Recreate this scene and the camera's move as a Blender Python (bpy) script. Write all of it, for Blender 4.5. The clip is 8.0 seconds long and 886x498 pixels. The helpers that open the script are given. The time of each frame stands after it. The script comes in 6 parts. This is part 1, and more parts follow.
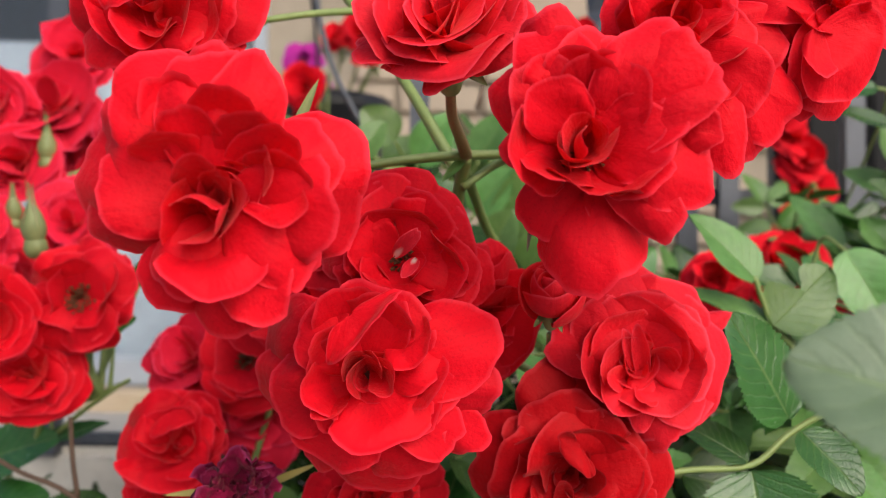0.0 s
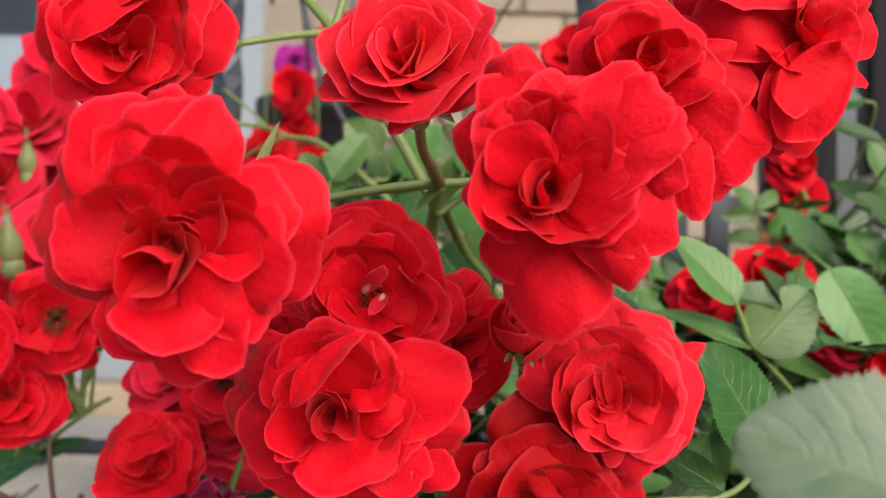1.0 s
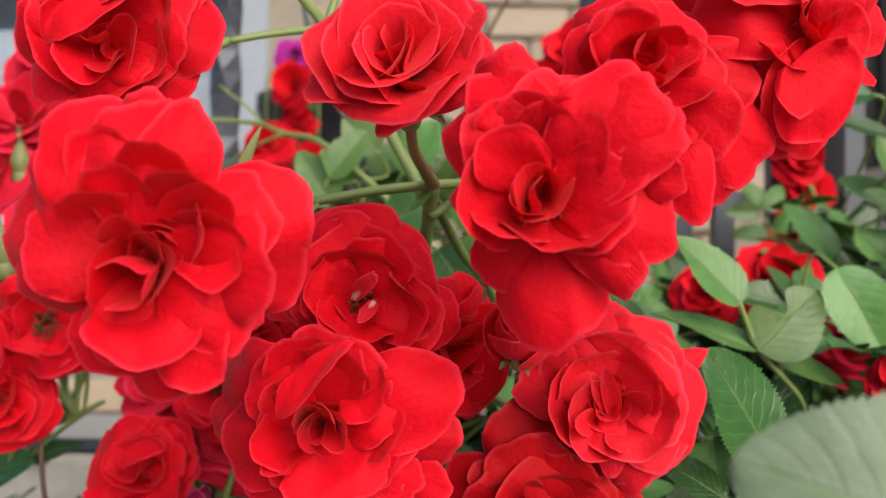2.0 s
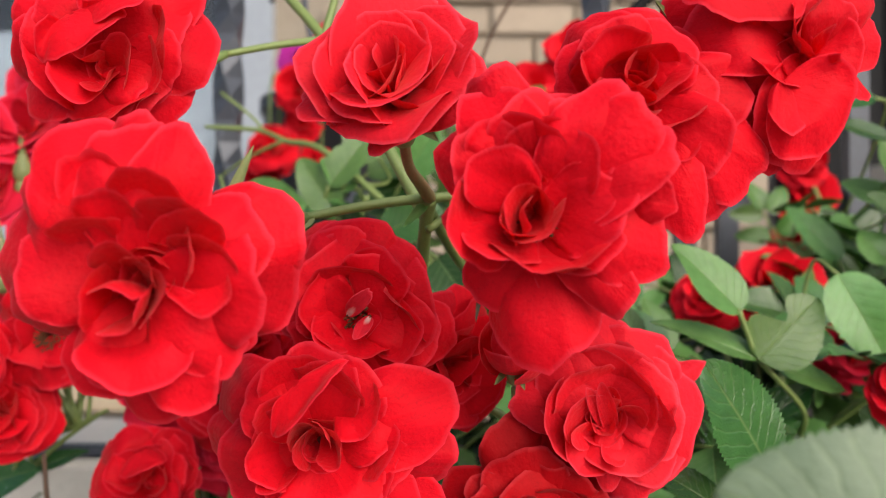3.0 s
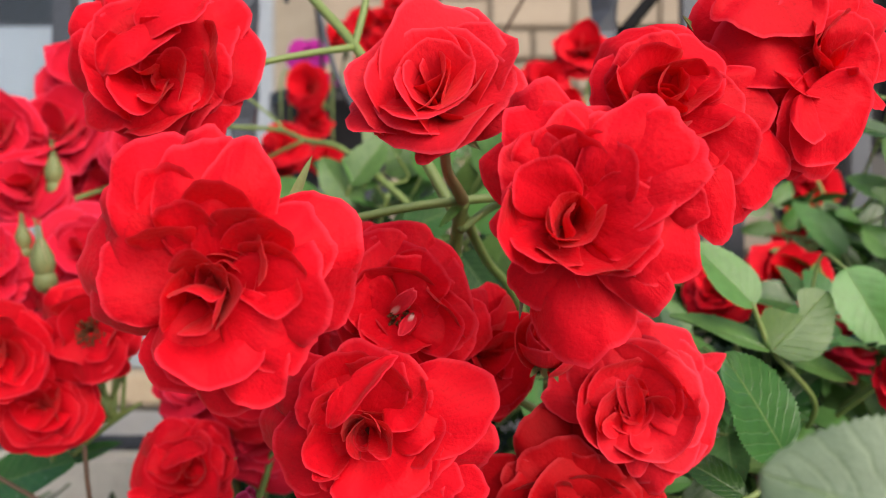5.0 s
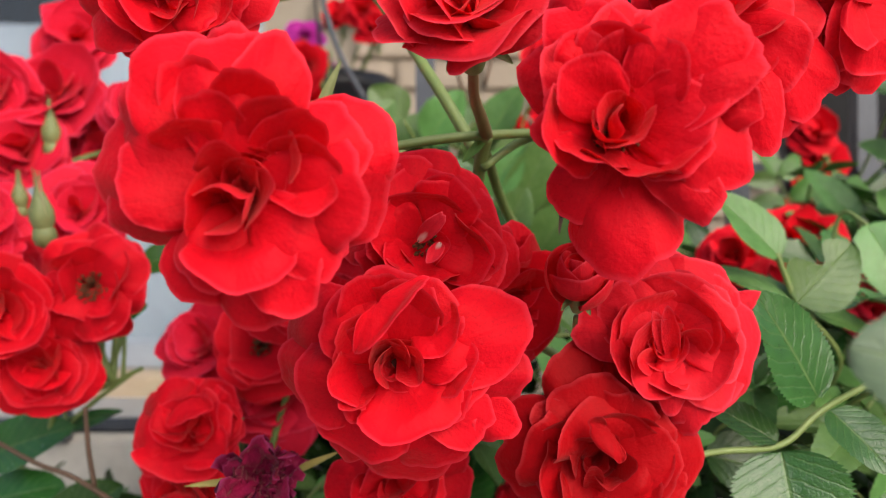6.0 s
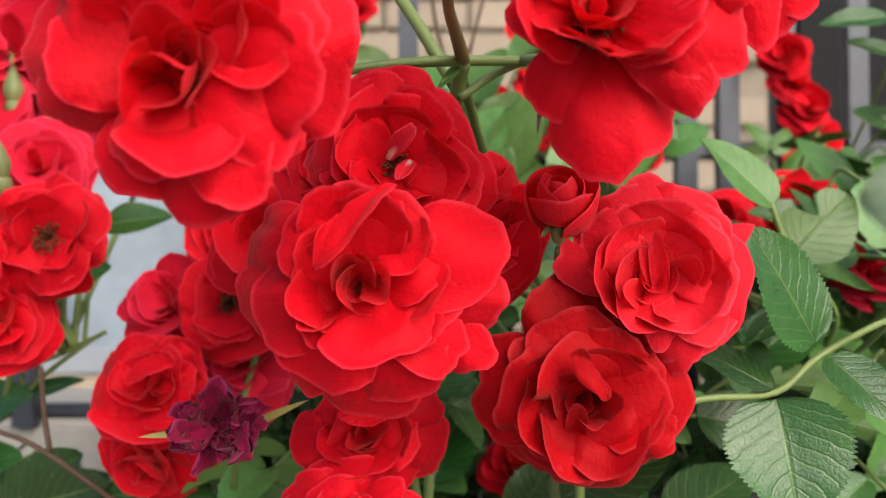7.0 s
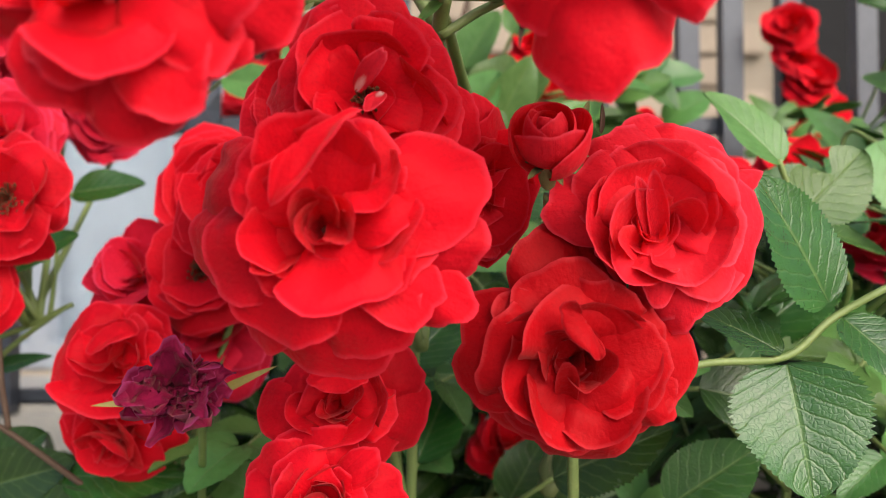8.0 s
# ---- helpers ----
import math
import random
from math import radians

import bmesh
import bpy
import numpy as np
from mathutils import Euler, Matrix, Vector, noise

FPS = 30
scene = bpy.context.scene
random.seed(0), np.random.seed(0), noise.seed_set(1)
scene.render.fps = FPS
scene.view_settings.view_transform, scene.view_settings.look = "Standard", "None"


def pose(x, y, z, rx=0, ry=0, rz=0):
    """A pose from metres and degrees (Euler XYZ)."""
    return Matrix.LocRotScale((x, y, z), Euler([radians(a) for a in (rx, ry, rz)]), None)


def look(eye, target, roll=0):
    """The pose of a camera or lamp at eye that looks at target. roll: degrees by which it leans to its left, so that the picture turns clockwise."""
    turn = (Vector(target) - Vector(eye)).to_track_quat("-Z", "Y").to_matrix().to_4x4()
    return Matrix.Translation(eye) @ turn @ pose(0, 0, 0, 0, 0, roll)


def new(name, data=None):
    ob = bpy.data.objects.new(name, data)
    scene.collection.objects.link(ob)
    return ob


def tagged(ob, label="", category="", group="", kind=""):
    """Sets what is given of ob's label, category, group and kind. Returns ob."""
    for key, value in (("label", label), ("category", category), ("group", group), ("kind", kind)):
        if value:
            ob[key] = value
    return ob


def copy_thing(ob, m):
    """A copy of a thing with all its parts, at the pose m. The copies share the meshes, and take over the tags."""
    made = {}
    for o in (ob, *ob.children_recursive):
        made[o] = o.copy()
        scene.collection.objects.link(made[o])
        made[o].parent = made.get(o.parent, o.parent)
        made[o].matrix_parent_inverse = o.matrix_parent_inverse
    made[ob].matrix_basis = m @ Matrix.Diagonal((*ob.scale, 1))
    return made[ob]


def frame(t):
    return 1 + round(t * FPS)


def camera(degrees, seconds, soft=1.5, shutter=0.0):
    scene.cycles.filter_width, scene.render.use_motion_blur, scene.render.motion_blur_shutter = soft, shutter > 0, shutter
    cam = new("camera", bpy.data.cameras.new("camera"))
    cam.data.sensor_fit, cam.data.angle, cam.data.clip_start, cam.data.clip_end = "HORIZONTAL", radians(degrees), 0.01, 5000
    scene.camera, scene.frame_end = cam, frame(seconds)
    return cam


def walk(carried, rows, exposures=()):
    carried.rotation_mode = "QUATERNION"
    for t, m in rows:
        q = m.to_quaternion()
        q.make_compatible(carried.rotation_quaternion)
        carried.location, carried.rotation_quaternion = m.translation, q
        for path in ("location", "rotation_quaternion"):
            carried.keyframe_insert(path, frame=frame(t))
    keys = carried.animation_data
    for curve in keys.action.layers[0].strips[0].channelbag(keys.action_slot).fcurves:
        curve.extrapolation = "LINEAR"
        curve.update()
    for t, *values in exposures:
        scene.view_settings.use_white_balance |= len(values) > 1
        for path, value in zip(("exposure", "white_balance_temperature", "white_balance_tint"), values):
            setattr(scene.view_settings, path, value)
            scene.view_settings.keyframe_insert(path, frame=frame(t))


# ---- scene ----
cam = camera(55.1, 8.0, soft=1.0)
METRES, EYE, TILT, LEAN, TURN = 0.16, 1.1, 2.1, -0.87, 0.0
ROWS = [
    (0.0, 0.0, 0.0, 0.0, 0.0, 0.0, -0.0),
    (0.5, 0.0081, -0.0009, 0.0378, -0.27, -0.1, -0.3),
    (1.0, 0.0564, 0.0151, 0.0803, 0.07, -0.69, 0.04),
    (1.5, 0.0997, 0.0475, 0.0924, 0.56, -1.04, 0.36),
    (2.0, 0.0822, 0.0631, 0.1011, 0.56, -1.21, 0.24),
    (3.5, 0.1139, 0.0604, 0.1745, 1.28, -1.63, 0.76),
    (4.0, 0.0833, 0.0343, 0.2164, 1.02, -1.9, 0.86),
    (4.5, 0.0682, -0.0266, 0.1951, 0.93, -2.11, 0.87),
    (6.0, -0.0456, 0.0372, 0.0133, -0.11, -1.59, 0.99),
    (6.5, -0.0367, 0.1142, -0.0954, -0.72, -0.9, 0.84),
    (7.0, -0.0175, 0.1408, -0.1436, -0.79, -0.63, 0.84),
    (7.5, 0.0035, 0.1846, -0.1667, -0.69, -0.52, 0.9),
    (8.0, 0.0217, 0.2734, -0.2288, -0.66, -0.68, 0.87),
]
walk(cam, [(t, pose(0, 0, EYE, TILT, LEAN, TURN) @ pose(METRES * x, METRES * y, METRES * z, 90 + pitch, roll, yaw)) for t, x, y, z, yaw, pitch, roll in ROWS], [(0, 0.16), (4.7, 0.16), (6.0, 0.18), (8, 0.39)])

# ---- light ----
cam.data.dof.use_dof = True
cam.data.dof.focus_distance = 0.222
cam.data.dof.aperture_fstop = 13.0

world = bpy.data.worlds.new("overcast")
scene.world = world
world.use_nodes = True
wn = world.node_tree.nodes
sky = wn.new("ShaderNodeTexSky")
sky.sky_type = "NISHITA"
sky.sun_disc = False
sky.sun_elevation = radians(35)
sky.sun_rotation = radians(148)
sky.air_density, sky.dust_density, sky.ozone_density = 1.0, 4.0, 1.0
wn["Background"].inputs["Strength"].default_value = 0.15
world.node_tree.links.new(sky.outputs["Color"], wn["Background"].inputs["Color"])

sun = new("sun", bpy.data.lights.new("sun", "SUN"))
sun.data.energy, sun.data.angle, sun.data.color = 2.25, radians(64), (1.0, 0.97, 0.93)
sun.matrix_world = look((1.9, -3.1, 3.7), (0, 0.2, 1.1))


# ---- materials ----
def mat(name):
    m = bpy.data.materials.new(name)
    m.use_nodes = True
    nt = m.node_tree
    return m, nt, nt.nodes["Principled BSDF"], nt.nodes["Material Output"]


def node(nt, kind, **inputs):
    n = nt.nodes.new(kind)
    for key, value in inputs.items():
        n.inputs[key].default_value = value
    return n


def wire(nt, a, out, b, inp):
    nt.links.new(a.outputs[out], b.inputs[inp])


def ramp(nt, stops):
    r = nt.nodes.new("ShaderNodeValToRGB")
    e = r.color_ramp.elements
    while len(e) < len(stops):
        e.new(0.5)
    for el, (p, c) in zip(e, stops):
        el.position, el.color = p, (*c, 1) if len(c) == 3 else c
    return r


def mixed(nt, blend, a, a_out, b, b_out, factor):
    m = nt.nodes.new("ShaderNodeMix")
    m.data_type, m.blend_type = "RGBA", blend
    if isinstance(factor, float):
        m.inputs[0].default_value = factor
    else:
        nt.links.new(factor[0].outputs[factor[1]], m.inputs[0])
    for src, out, slot in ((a, a_out, 6), (b, b_out, 7)):
        if isinstance(src, tuple):
            m.inputs[slot].default_value = (*src, 1)
        else:
            nt.links.new(src.outputs[out], m.inputs[slot])
    return m


def petal_material(name, deep, bright, claw, claw_end=0.24, rough=0.55, glow=0.36, vein=0.22):
    """Velvety petal: fine veins along its length, pale claw at the base, freckles, a slightly paler rim, light shining through."""
    m, nt, bsdf, out = mat(name)
    uv = nt.nodes.new("ShaderNodeUVMap")
    uv.uv_map = "UVMap"
    sep = nt.nodes.new("ShaderNodeSeparateXYZ")
    wire(nt, uv, 0, sep, 0)
    info = nt.nodes.new("ShaderNodeObjectInfo")
    add = nt.nodes.new("ShaderNodeVectorMath")
    add.operation = "ADD"
    wire(nt, uv, 0, add, 0)
    wire(nt, info, "Random", add, 1)
    stretch = node(nt, "ShaderNodeMapping", Scale=(17, 1.8, 1))
    wire(nt, add, 0, stretch, "Vector")
    veins = node(nt, "ShaderNodeTexNoise", Scale=1.0, Detail=4.0, Roughness=0.6, Distortion=1.4)
    wire(nt, stretch, 0, veins, "Vector")
    cloud = node(nt, "ShaderNodeTexNoise", Scale=2.4, Detail=2.0)
    wire(nt, add, 0, cloud, "Vector")
    base = mixed(nt, "MIX", deep, 0, bright, 0, (cloud, "Fac"))
    vr = ramp(nt, [(0.3, (0.66, 0.6, 0.62)), (0.62, (1.0, 1.0, 1.0))])
    wire(nt, veins, "Fac", vr, 0)
    veined = mixed(nt, "MULTIPLY", base, 2, vr, 0, vein)
    tone = nt.nodes.new("ShaderNodeHueSaturation")
    vary = node(nt, "ShaderNodeMapRange")
    vary.inputs["To Min"].default_value, vary.inputs["To Max"].default_value = 0.86, 1.06
    wire(nt, info, "Random", vary, 0)
    wire(nt, vary, 0, tone, "Value")
    wire(nt, veined, 2, tone, "Color")
    # freckles
    geo = nt.nodes.new("ShaderNodeTexCoord")
    spots = node(nt, "ShaderNodeTexNoise", Scale=1300.0, Detail=3.0)
    wire(nt, geo, "Object", spots, "Vector")
    sr = ramp(nt, [(0.54, (1, 1, 1)), (0.72, (0.55, 0.48, 0.48))])
    wire(nt, spots, "Fac", sr, 0)
    freckled = mixed(nt, "MULTIPLY", tone, 0, sr, 0, 0.24)
    # pale claw
    cl = ramp(nt, [(claw_end * 0.5, (1, 1, 1)), (claw_end, (0, 0, 0))])
    jag = nt.nodes.new("ShaderNodeMath")
    jag.operation = "MULTIPLY_ADD"
    jag.inputs[1].default_value, jag.inputs[2].default_value = 0.16, -0.08
    wire(nt, veins, "Fac", jag, 0)
    s2 = nt.nodes.new("ShaderNodeMath")
    wire(nt, sep, "Y", s2, 0)
    wire(nt, jag, 0, s2, 1)
    wire(nt, s2, 0, cl, 0)
    clawed = mixed(nt, "MIX", freckled, 2, claw, 0, (cl, "Color"))
    # paler thin rim
    end = node(nt, "ShaderNodeMapRange")
    end.inputs["From Min"].default_value, end.inputs["From Max"].default_value = 0.962, 1.0
    end.inputs["To Max"].default_value = 0.62
    wire(nt, sep, "Y", end, 0)
    rimmed = mixed(nt, "MIX", clawed, 2, (min(1, bright[0] * 1.03), bright[1] * 2.2 + 0.040, bright[2] * 2.2 + 0.038), 0, (end, 0))
    wire(nt, rimmed, 2, bsdf, "Base Color")
    bsdf.inputs["Roughness"].default_value = rough
    bsdf.inputs["Specular IOR Level"].default_value = 0.12
    bsdf.inputs["Sheen Weight"].default_value = 0.17
    bsdf.inputs["Sheen Roughness"].default_value = 0.4
    bsdf.inputs["Sheen Tint"].default_value = (1.0, 0.46, 0.42, 1)
    crinkle = node(nt, "ShaderNodeTexNoise", Scale=560.0, Detail=3.0)
    wire(nt, geo, "Object", crinkle, "Vector")
    relief = nt.nodes.new("ShaderNodeMath")
    relief.operation = "MULTIPLY_ADD"
    relief.inputs[1].default_value = 0.5
    wire(nt, veins, "Fac", relief, 0)
    wire(nt, crinkle, "Fac", relief, 2)
    bump = node(nt, "ShaderNodeBump", Strength=0.6, Distance=0.0006)
    wire(nt, relief, 0, bump, "Height")
    wire(nt, bump, 0, bsdf, "Normal")
    tr = nt.nodes.new("ShaderNodeBsdfTranslucent")
    wire(nt, rimmed, 2, tr, "Color")
    wire(nt, bump, 0, tr, "Normal")
    ms = nt.nodes.new("ShaderNodeMixShader")
    ms.inputs[0].default_value = glow
    wire(nt, bsdf, 0, ms, 1)
    wire(nt, tr, 0, ms, 2)
    wire(nt, ms, 0, out, "Surface")
    return m


def leaf_material(name, dark, light, rough=0.20, glow=0.14):
    """Rose leaf: net of sunken veins, pale midrib, waxy surface."""
    m, nt, bsdf, out = mat(name)
    uv = nt.nodes.new("ShaderNodeUVMap")
    uv.uv_map = "UVMap"
    sep = nt.nodes.new("ShaderNodeSeparateXYZ")
    wire(nt, uv, 0, sep, 0)

    def op(kind, a, b, c=None):
        n = nt.nodes.new("ShaderNodeMath")
        n.operation = kind
        for i, v in enumerate((a, b, c)):
            if isinstance(v, (int, float)):
                n.inputs[i].default_value = v
            elif v is not None:
                nt.links.new(v, n.inputs[i])
        return n.outputs[0]

    across = op("ABSOLUTE", op("MULTIPLY_ADD", sep.outputs["X"], 2.0, -1.0), 0)
    wob = node(nt, "ShaderNodeTexNoise", Scale=6.0, Detail=2.0)
    wire(nt, uv, 0, wob, "Vector")
    along = op("ADD", op("MULTIPLY_ADD", across, -0.30, sep.outputs["Y"]), op("MULTIPLY", wob.outputs["Fac"], 0.08))
    saw = op("PINGPONG", op("MULTIPLY", along, 8.0), 0.5)
    side = op("SUBTRACT", 1.0, op("SMOOTH_MIN", op("MULTIPLY", saw, 8.0), 1.0, 0.2))
    mid = op("SUBTRACT", 1.0, op("MINIMUM", op("MULTIPLY", across, 16.0), 1.0))
    geo = nt.nodes.new("ShaderNodeTexCoord")
    cells = node(nt, "ShaderNodeTexVoronoi", Scale=620.0)
    cells.feature = "DISTANCE_TO_EDGE"
    warp = node(nt, "ShaderNodeTexNoise", Scale=260.0, Detail=2.0)
    wire(nt, geo, "Object", warp, "Vector")
    bent = nt.nodes.new("ShaderNodeVectorMath")
    bent.operation = "MULTIPLY_ADD"
    bent.inputs[1].default_value = (0.004, 0.004, 0.004)
    wire(nt, warp, "Color", bent, 0)
    wire(nt, geo, "Object", bent, 2)
    wire(nt, bent, 0, cells, "Vector")
    net = op("SUBTRACT", 1.0, op("MINIMUM", op("MULTIPLY", cells.outputs["Distance"], 5.0), 1.0))
    grain = node(nt, "ShaderNodeTexNoise", Scale=140.0, Detail=3.0)
    wire(nt, geo, "Object", grain, "Vector")
    big = node(nt, "ShaderNodeTexNoise", Scale=45.0, Detail=2.0)
    wire(nt, geo, "Object", big, "Vector")
    base = mixed(nt, "MIX", dark, 0, light, 0, (big, "Fac"))
    info = nt.nodes.new("ShaderNodeObjectInfo")
    tone = nt.nodes.new("ShaderNodeHueSaturation")
    vary = node(nt, "ShaderNodeMapRange")
    vary.inputs["To Min"].default_value, vary.inputs["To Max"].default_value = 0.6, 1.3
    wire(nt, info, "Random", vary, 0)
    wire(nt, vary, 0, tone, "Value")
    hue = node(nt, "ShaderNodeMapRange")
    hue.inputs["To Min"].default_value, hue.inputs["To Max"].default_value = 0.475, 0.515
    wire(nt, info, "Random", hue, 0)
    wire(nt, hue, 0, tone, "Hue")
    wire(nt, base, 2, tone, "Color")
    ribs = op("MINIMUM", op("ADD", op("MULTIPLY", side, 0.35), mid), 1.0)
    pale = nt.nodes.new("ShaderNodeMix")
    pale.data_type = "RGBA"
    nt.links.new(op("MULTIPLY", ribs, 0.35), pale.inputs[0])
    wire(nt, tone, 0, pale, 6)
    pale.inputs[7].default_value = (0.24, 0.34, 0.12, 1)
    speck = ramp(nt, [(0.30, (0.75, 0.78, 0.7)), (0.55, (1, 1, 1))])
    wire(nt, grain, "Fac", speck, 0)
    col = mixed(nt, "MULTIPLY", pale, 2, speck, 0, 0.8)
    wire(nt, col, 2, bsdf, "Base Color")
    bsdf.inputs["Specular IOR Level"].default_value = 0.55
    rr = node(nt, "ShaderNodeMapRange")
    rr.inputs["To Min"].default_value, rr.inputs["To Max"].default_value = rough - 0.06, rough + 0.14
    wire(nt, grain, "Fac", rr, 0)
    wire(nt, rr, 0, bsdf, "Roughness")
    height = op("SUBTRACT", op("MULTIPLY", grain.outputs["Fac"], 0.3), op("ADD", op("ADD", op("MULTIPLY", side, 0.28), op("MULTIPLY", mid, 0.8)), op("MULTIPLY", net, 0.12)))
    bump = node(nt, "ShaderNodeBump", Strength=0.55, Distance=0.0007)
    nt.links.new(height, bump.inputs["Height"])
    wire(nt, bump, 0, bsdf, "Normal")
    tr = nt.nodes.new("ShaderNodeBsdfTranslucent")
    wire(nt, col, 2, tr, "Color")
    ms = nt.nodes.new("ShaderNodeMixShader")
    ms.inputs[0].default_value = glow
    wire(nt, bsdf, 0, ms, 1)
    wire(nt, tr, 0, ms, 2)
    wire(nt, ms, 0, out, "Surface")
    return m


def plain_material(name, a, b, scale, rough=0.6, bumps=0.3, dist=0.002, metal=0.0, spec=0.5, vary=0.0, stretch=(1, 1, 1)):
    """Two-tone surface: broad stains, fine grain, relief."""
    m, nt, bsdf, out = mat(name)
    geo = nt.nodes.new("ShaderNodeTexCoord")
    mp = node(nt, "ShaderNodeMapping", Scale=stretch)
    wire(nt, geo, "Object", mp, "Vector")
    n1 = node(nt, "ShaderNodeTexNoise", Scale=scale, Detail=5.0, Roughness=0.65)
    n2 = node(nt, "ShaderNodeTexNoise", Scale=scale * 9, Detail=4.0, Roughness=0.7)
    for n in (n1, n2):
        wire(nt, mp, 0, n, "Vector")
    base = mixed(nt, "MIX", a, 0, b, 0, (n1, "Fac"))
    gr = ramp(nt, [(0.3, (0.72, 0.72, 0.72)), (0.65, (1.0, 1.0, 1.0))])
    wire(nt, n2, "Fac", gr, 0)
    col = mixed(nt, "MULTIPLY", base, 2, gr, 0, 0.55)
    last = (col, 2)
    if vary:
        info = nt.nodes.new("ShaderNodeObjectInfo")
        rg = node(nt, "ShaderNodeMapRange")
        rg.inputs["To Min"].default_value, rg.inputs["To Max"].default_value = 1 - vary, 1 + vary
        wire(nt, info, "Random", rg, 0)
        hs = nt.nodes.new("ShaderNodeHueSaturation")
        wire(nt, rg, 0, hs, "Value")
        wire(nt, col, 2, hs, "Color")
        last = (hs, 0)
    wire(nt, *last, bsdf, "Base Color")
    bsdf.inputs["Roughness"].default_value = rough
    bsdf.inputs["Metallic"].default_value = metal
    bsdf.inputs["Specular IOR Level"].default_value = spec
    bump = node(nt, "ShaderNodeBump", Strength=bumps, Distance=dist)
    wire(nt, n2, "Fac", bump, "Height")
    wire(nt, bump, 0, bsdf, "Normal")
    return m


RED = petal_material("red_petal", (0.78, 0.003, 0.012), (0.95, 0.008, 0.030), (0.85, 0.55, 0.42))
PALE = petal_material("white_based_petal", (0.74, 0.01, 0.03), (0.92, 0.03, 0.06), (0.85, 0.60, 0.56), claw_end=0.46)
CORAL = petal_material("coral_red_petal", (0.90, 0.009, 0.026), (0.99, 0.027, 0.054), (0.9, 0.55, 0.45))
CREAM = petal_material("cream_based_petal", (0.74, 0.004, 0.010), (0.90, 0.010, 0.026), (0.85, 0.58, 0.36), claw_end=0.40)
DEEP_RED = petal_material("deep_red_petal", (0.50, 0.002, 0.006), (0.68, 0.004, 0.012), (0.8, 0.4, 0.3))
CRIMSON = petal_material("crimson_petal", (0.80, 0.008, 0.035), (0.96, 0.028, 0.085), (0.9, 0.6, 0.55))
WITHERED = petal_material("withered_petal", (0.085, 0.004, 0.030), (0.48, 0.014, 0.085), (0.2, 0.08, 0.06), rough=0.5, glow=0.1, vein=0.9)
MAGENTA = petal_material("magenta_petal", (0.55, 0.02, 0.35), (0.75, 0.06, 0.5), (0.8, 0.5, 0.6))
# own dark green of the leaves, deepened for the shade inside the bush
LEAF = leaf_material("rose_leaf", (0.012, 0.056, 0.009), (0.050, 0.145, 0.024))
# light green leaf, brightened: sky gloss and light through the blade added to the colour
LEAF_BRIGHT = leaf_material("bright_leaf", (0.080, 0.205, 0.045), (0.19, 0.36, 0.10), glow=0.32)
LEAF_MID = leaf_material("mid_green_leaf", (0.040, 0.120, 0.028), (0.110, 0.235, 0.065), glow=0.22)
LEAF_YOUNG = leaf_material("young_leaf", (0.09, 0.19, 0.03), (0.16, 0.28, 0.06), rough=0.45, glow=0.3)
# pale tone stands for sky reflected on the nearest leaf
LEAF_SKY_GLOSS = leaf_material("sky_gloss_leaf", (0.055, 0.11, 0.045), (0.23, 0.30, 0.19), rough=0.4, glow=0.2)
STEM = plain_material("green_stem", (0.13, 0.20, 0.05), (0.24, 0.30, 0.09), 120, 0.5, 0.3, 0.0004)
STEM_RED = plain_material("reddish_stem", (0.22, 0.09, 0.05), (0.24, 0.20, 0.07), 160, 0.5, 0.3, 0.0004)
BARK = plain_material("brown_twig", (0.07, 0.035, 0.02), (0.13, 0.08, 0.05), 160, 0.7, 0.6, 0.0006)
SEPAL = plain_material("sepal", (0.14, 0.19, 0.06), (0.26, 0.27, 0.11), 200, 0.5, 0.4, 0.0003)
DRY_SEPAL = plain_material("dry_sepal", (0.30, 0.24, 0.05), (0.45, 0.36, 0.10), 200, 0.6, 0.4, 0.0003)
STAMEN = plain_material("stamen", (0.045, 0.012, 0.005), (0.22, 0.09, 0.03), 500, 0.7, 0.2, 0.0002)
HEART = plain_material("rose_heart", (0.10, 0.008, 0.006), (0.24, 0.03, 0.02), 400, 0.7, 0.4, 0.0004)
IRON = plain_material("grey_iron", (0.042, 0.048, 0.062), (0.09, 0.098, 0.12), 30, 0.42, 0.4, 0.001, metal=0.3)
IRON_BLACK = plain_material("black_iron", (0.006, 0.006, 0.007), (0.016, 0.016, 0.018), 30, 0.6, 0.4, 0.001, spec=0.12)
BRICK = plain_material("tan_brick", (0.31, 0.245, 0.185), (0.42, 0.345, 0.265), 14, 0.85, 0.6, 0.003, vary=0.14)
MORTAR = plain_material("mortar", (0.26, 0.215, 0.165), (0.36, 0.31, 0.245), 30, 0.9, 0.6, 0.002)
PAINT = plain_material("white_paint", (0.28, 0.315, 0.36), (0.35, 0.385, 0.44), 6, 0.4, 0.15, 0.001)
SILL = plain_material("stone_sill", (0.42, 0.31, 0.20), (0.56, 0.46, 0.33), 9, 0.8, 0.5, 0.002)
CONCRETE = plain_material("pale_concrete", (0.46, 0.43, 0.38), (0.60, 0.57, 0.51), 10, 0.9, 0.5, 0.002)
EARTH = plain_material("dark_soil", (0.025, 0.018, 0.012), (0.07, 0.05, 0.035), 25, 0.95, 0.8, 0.01)
PAVING = plain_material("grey_paving", (0.26, 0.25, 0.24), (0.36, 0.35, 0.33), 4, 0.9, 0.4, 0.004)
BLIND = plain_material("pale_blind", (0.24, 0.275, 0.32), (0.39, 0.43, 0.48), 5, 0.8, 0.2, 0.002)
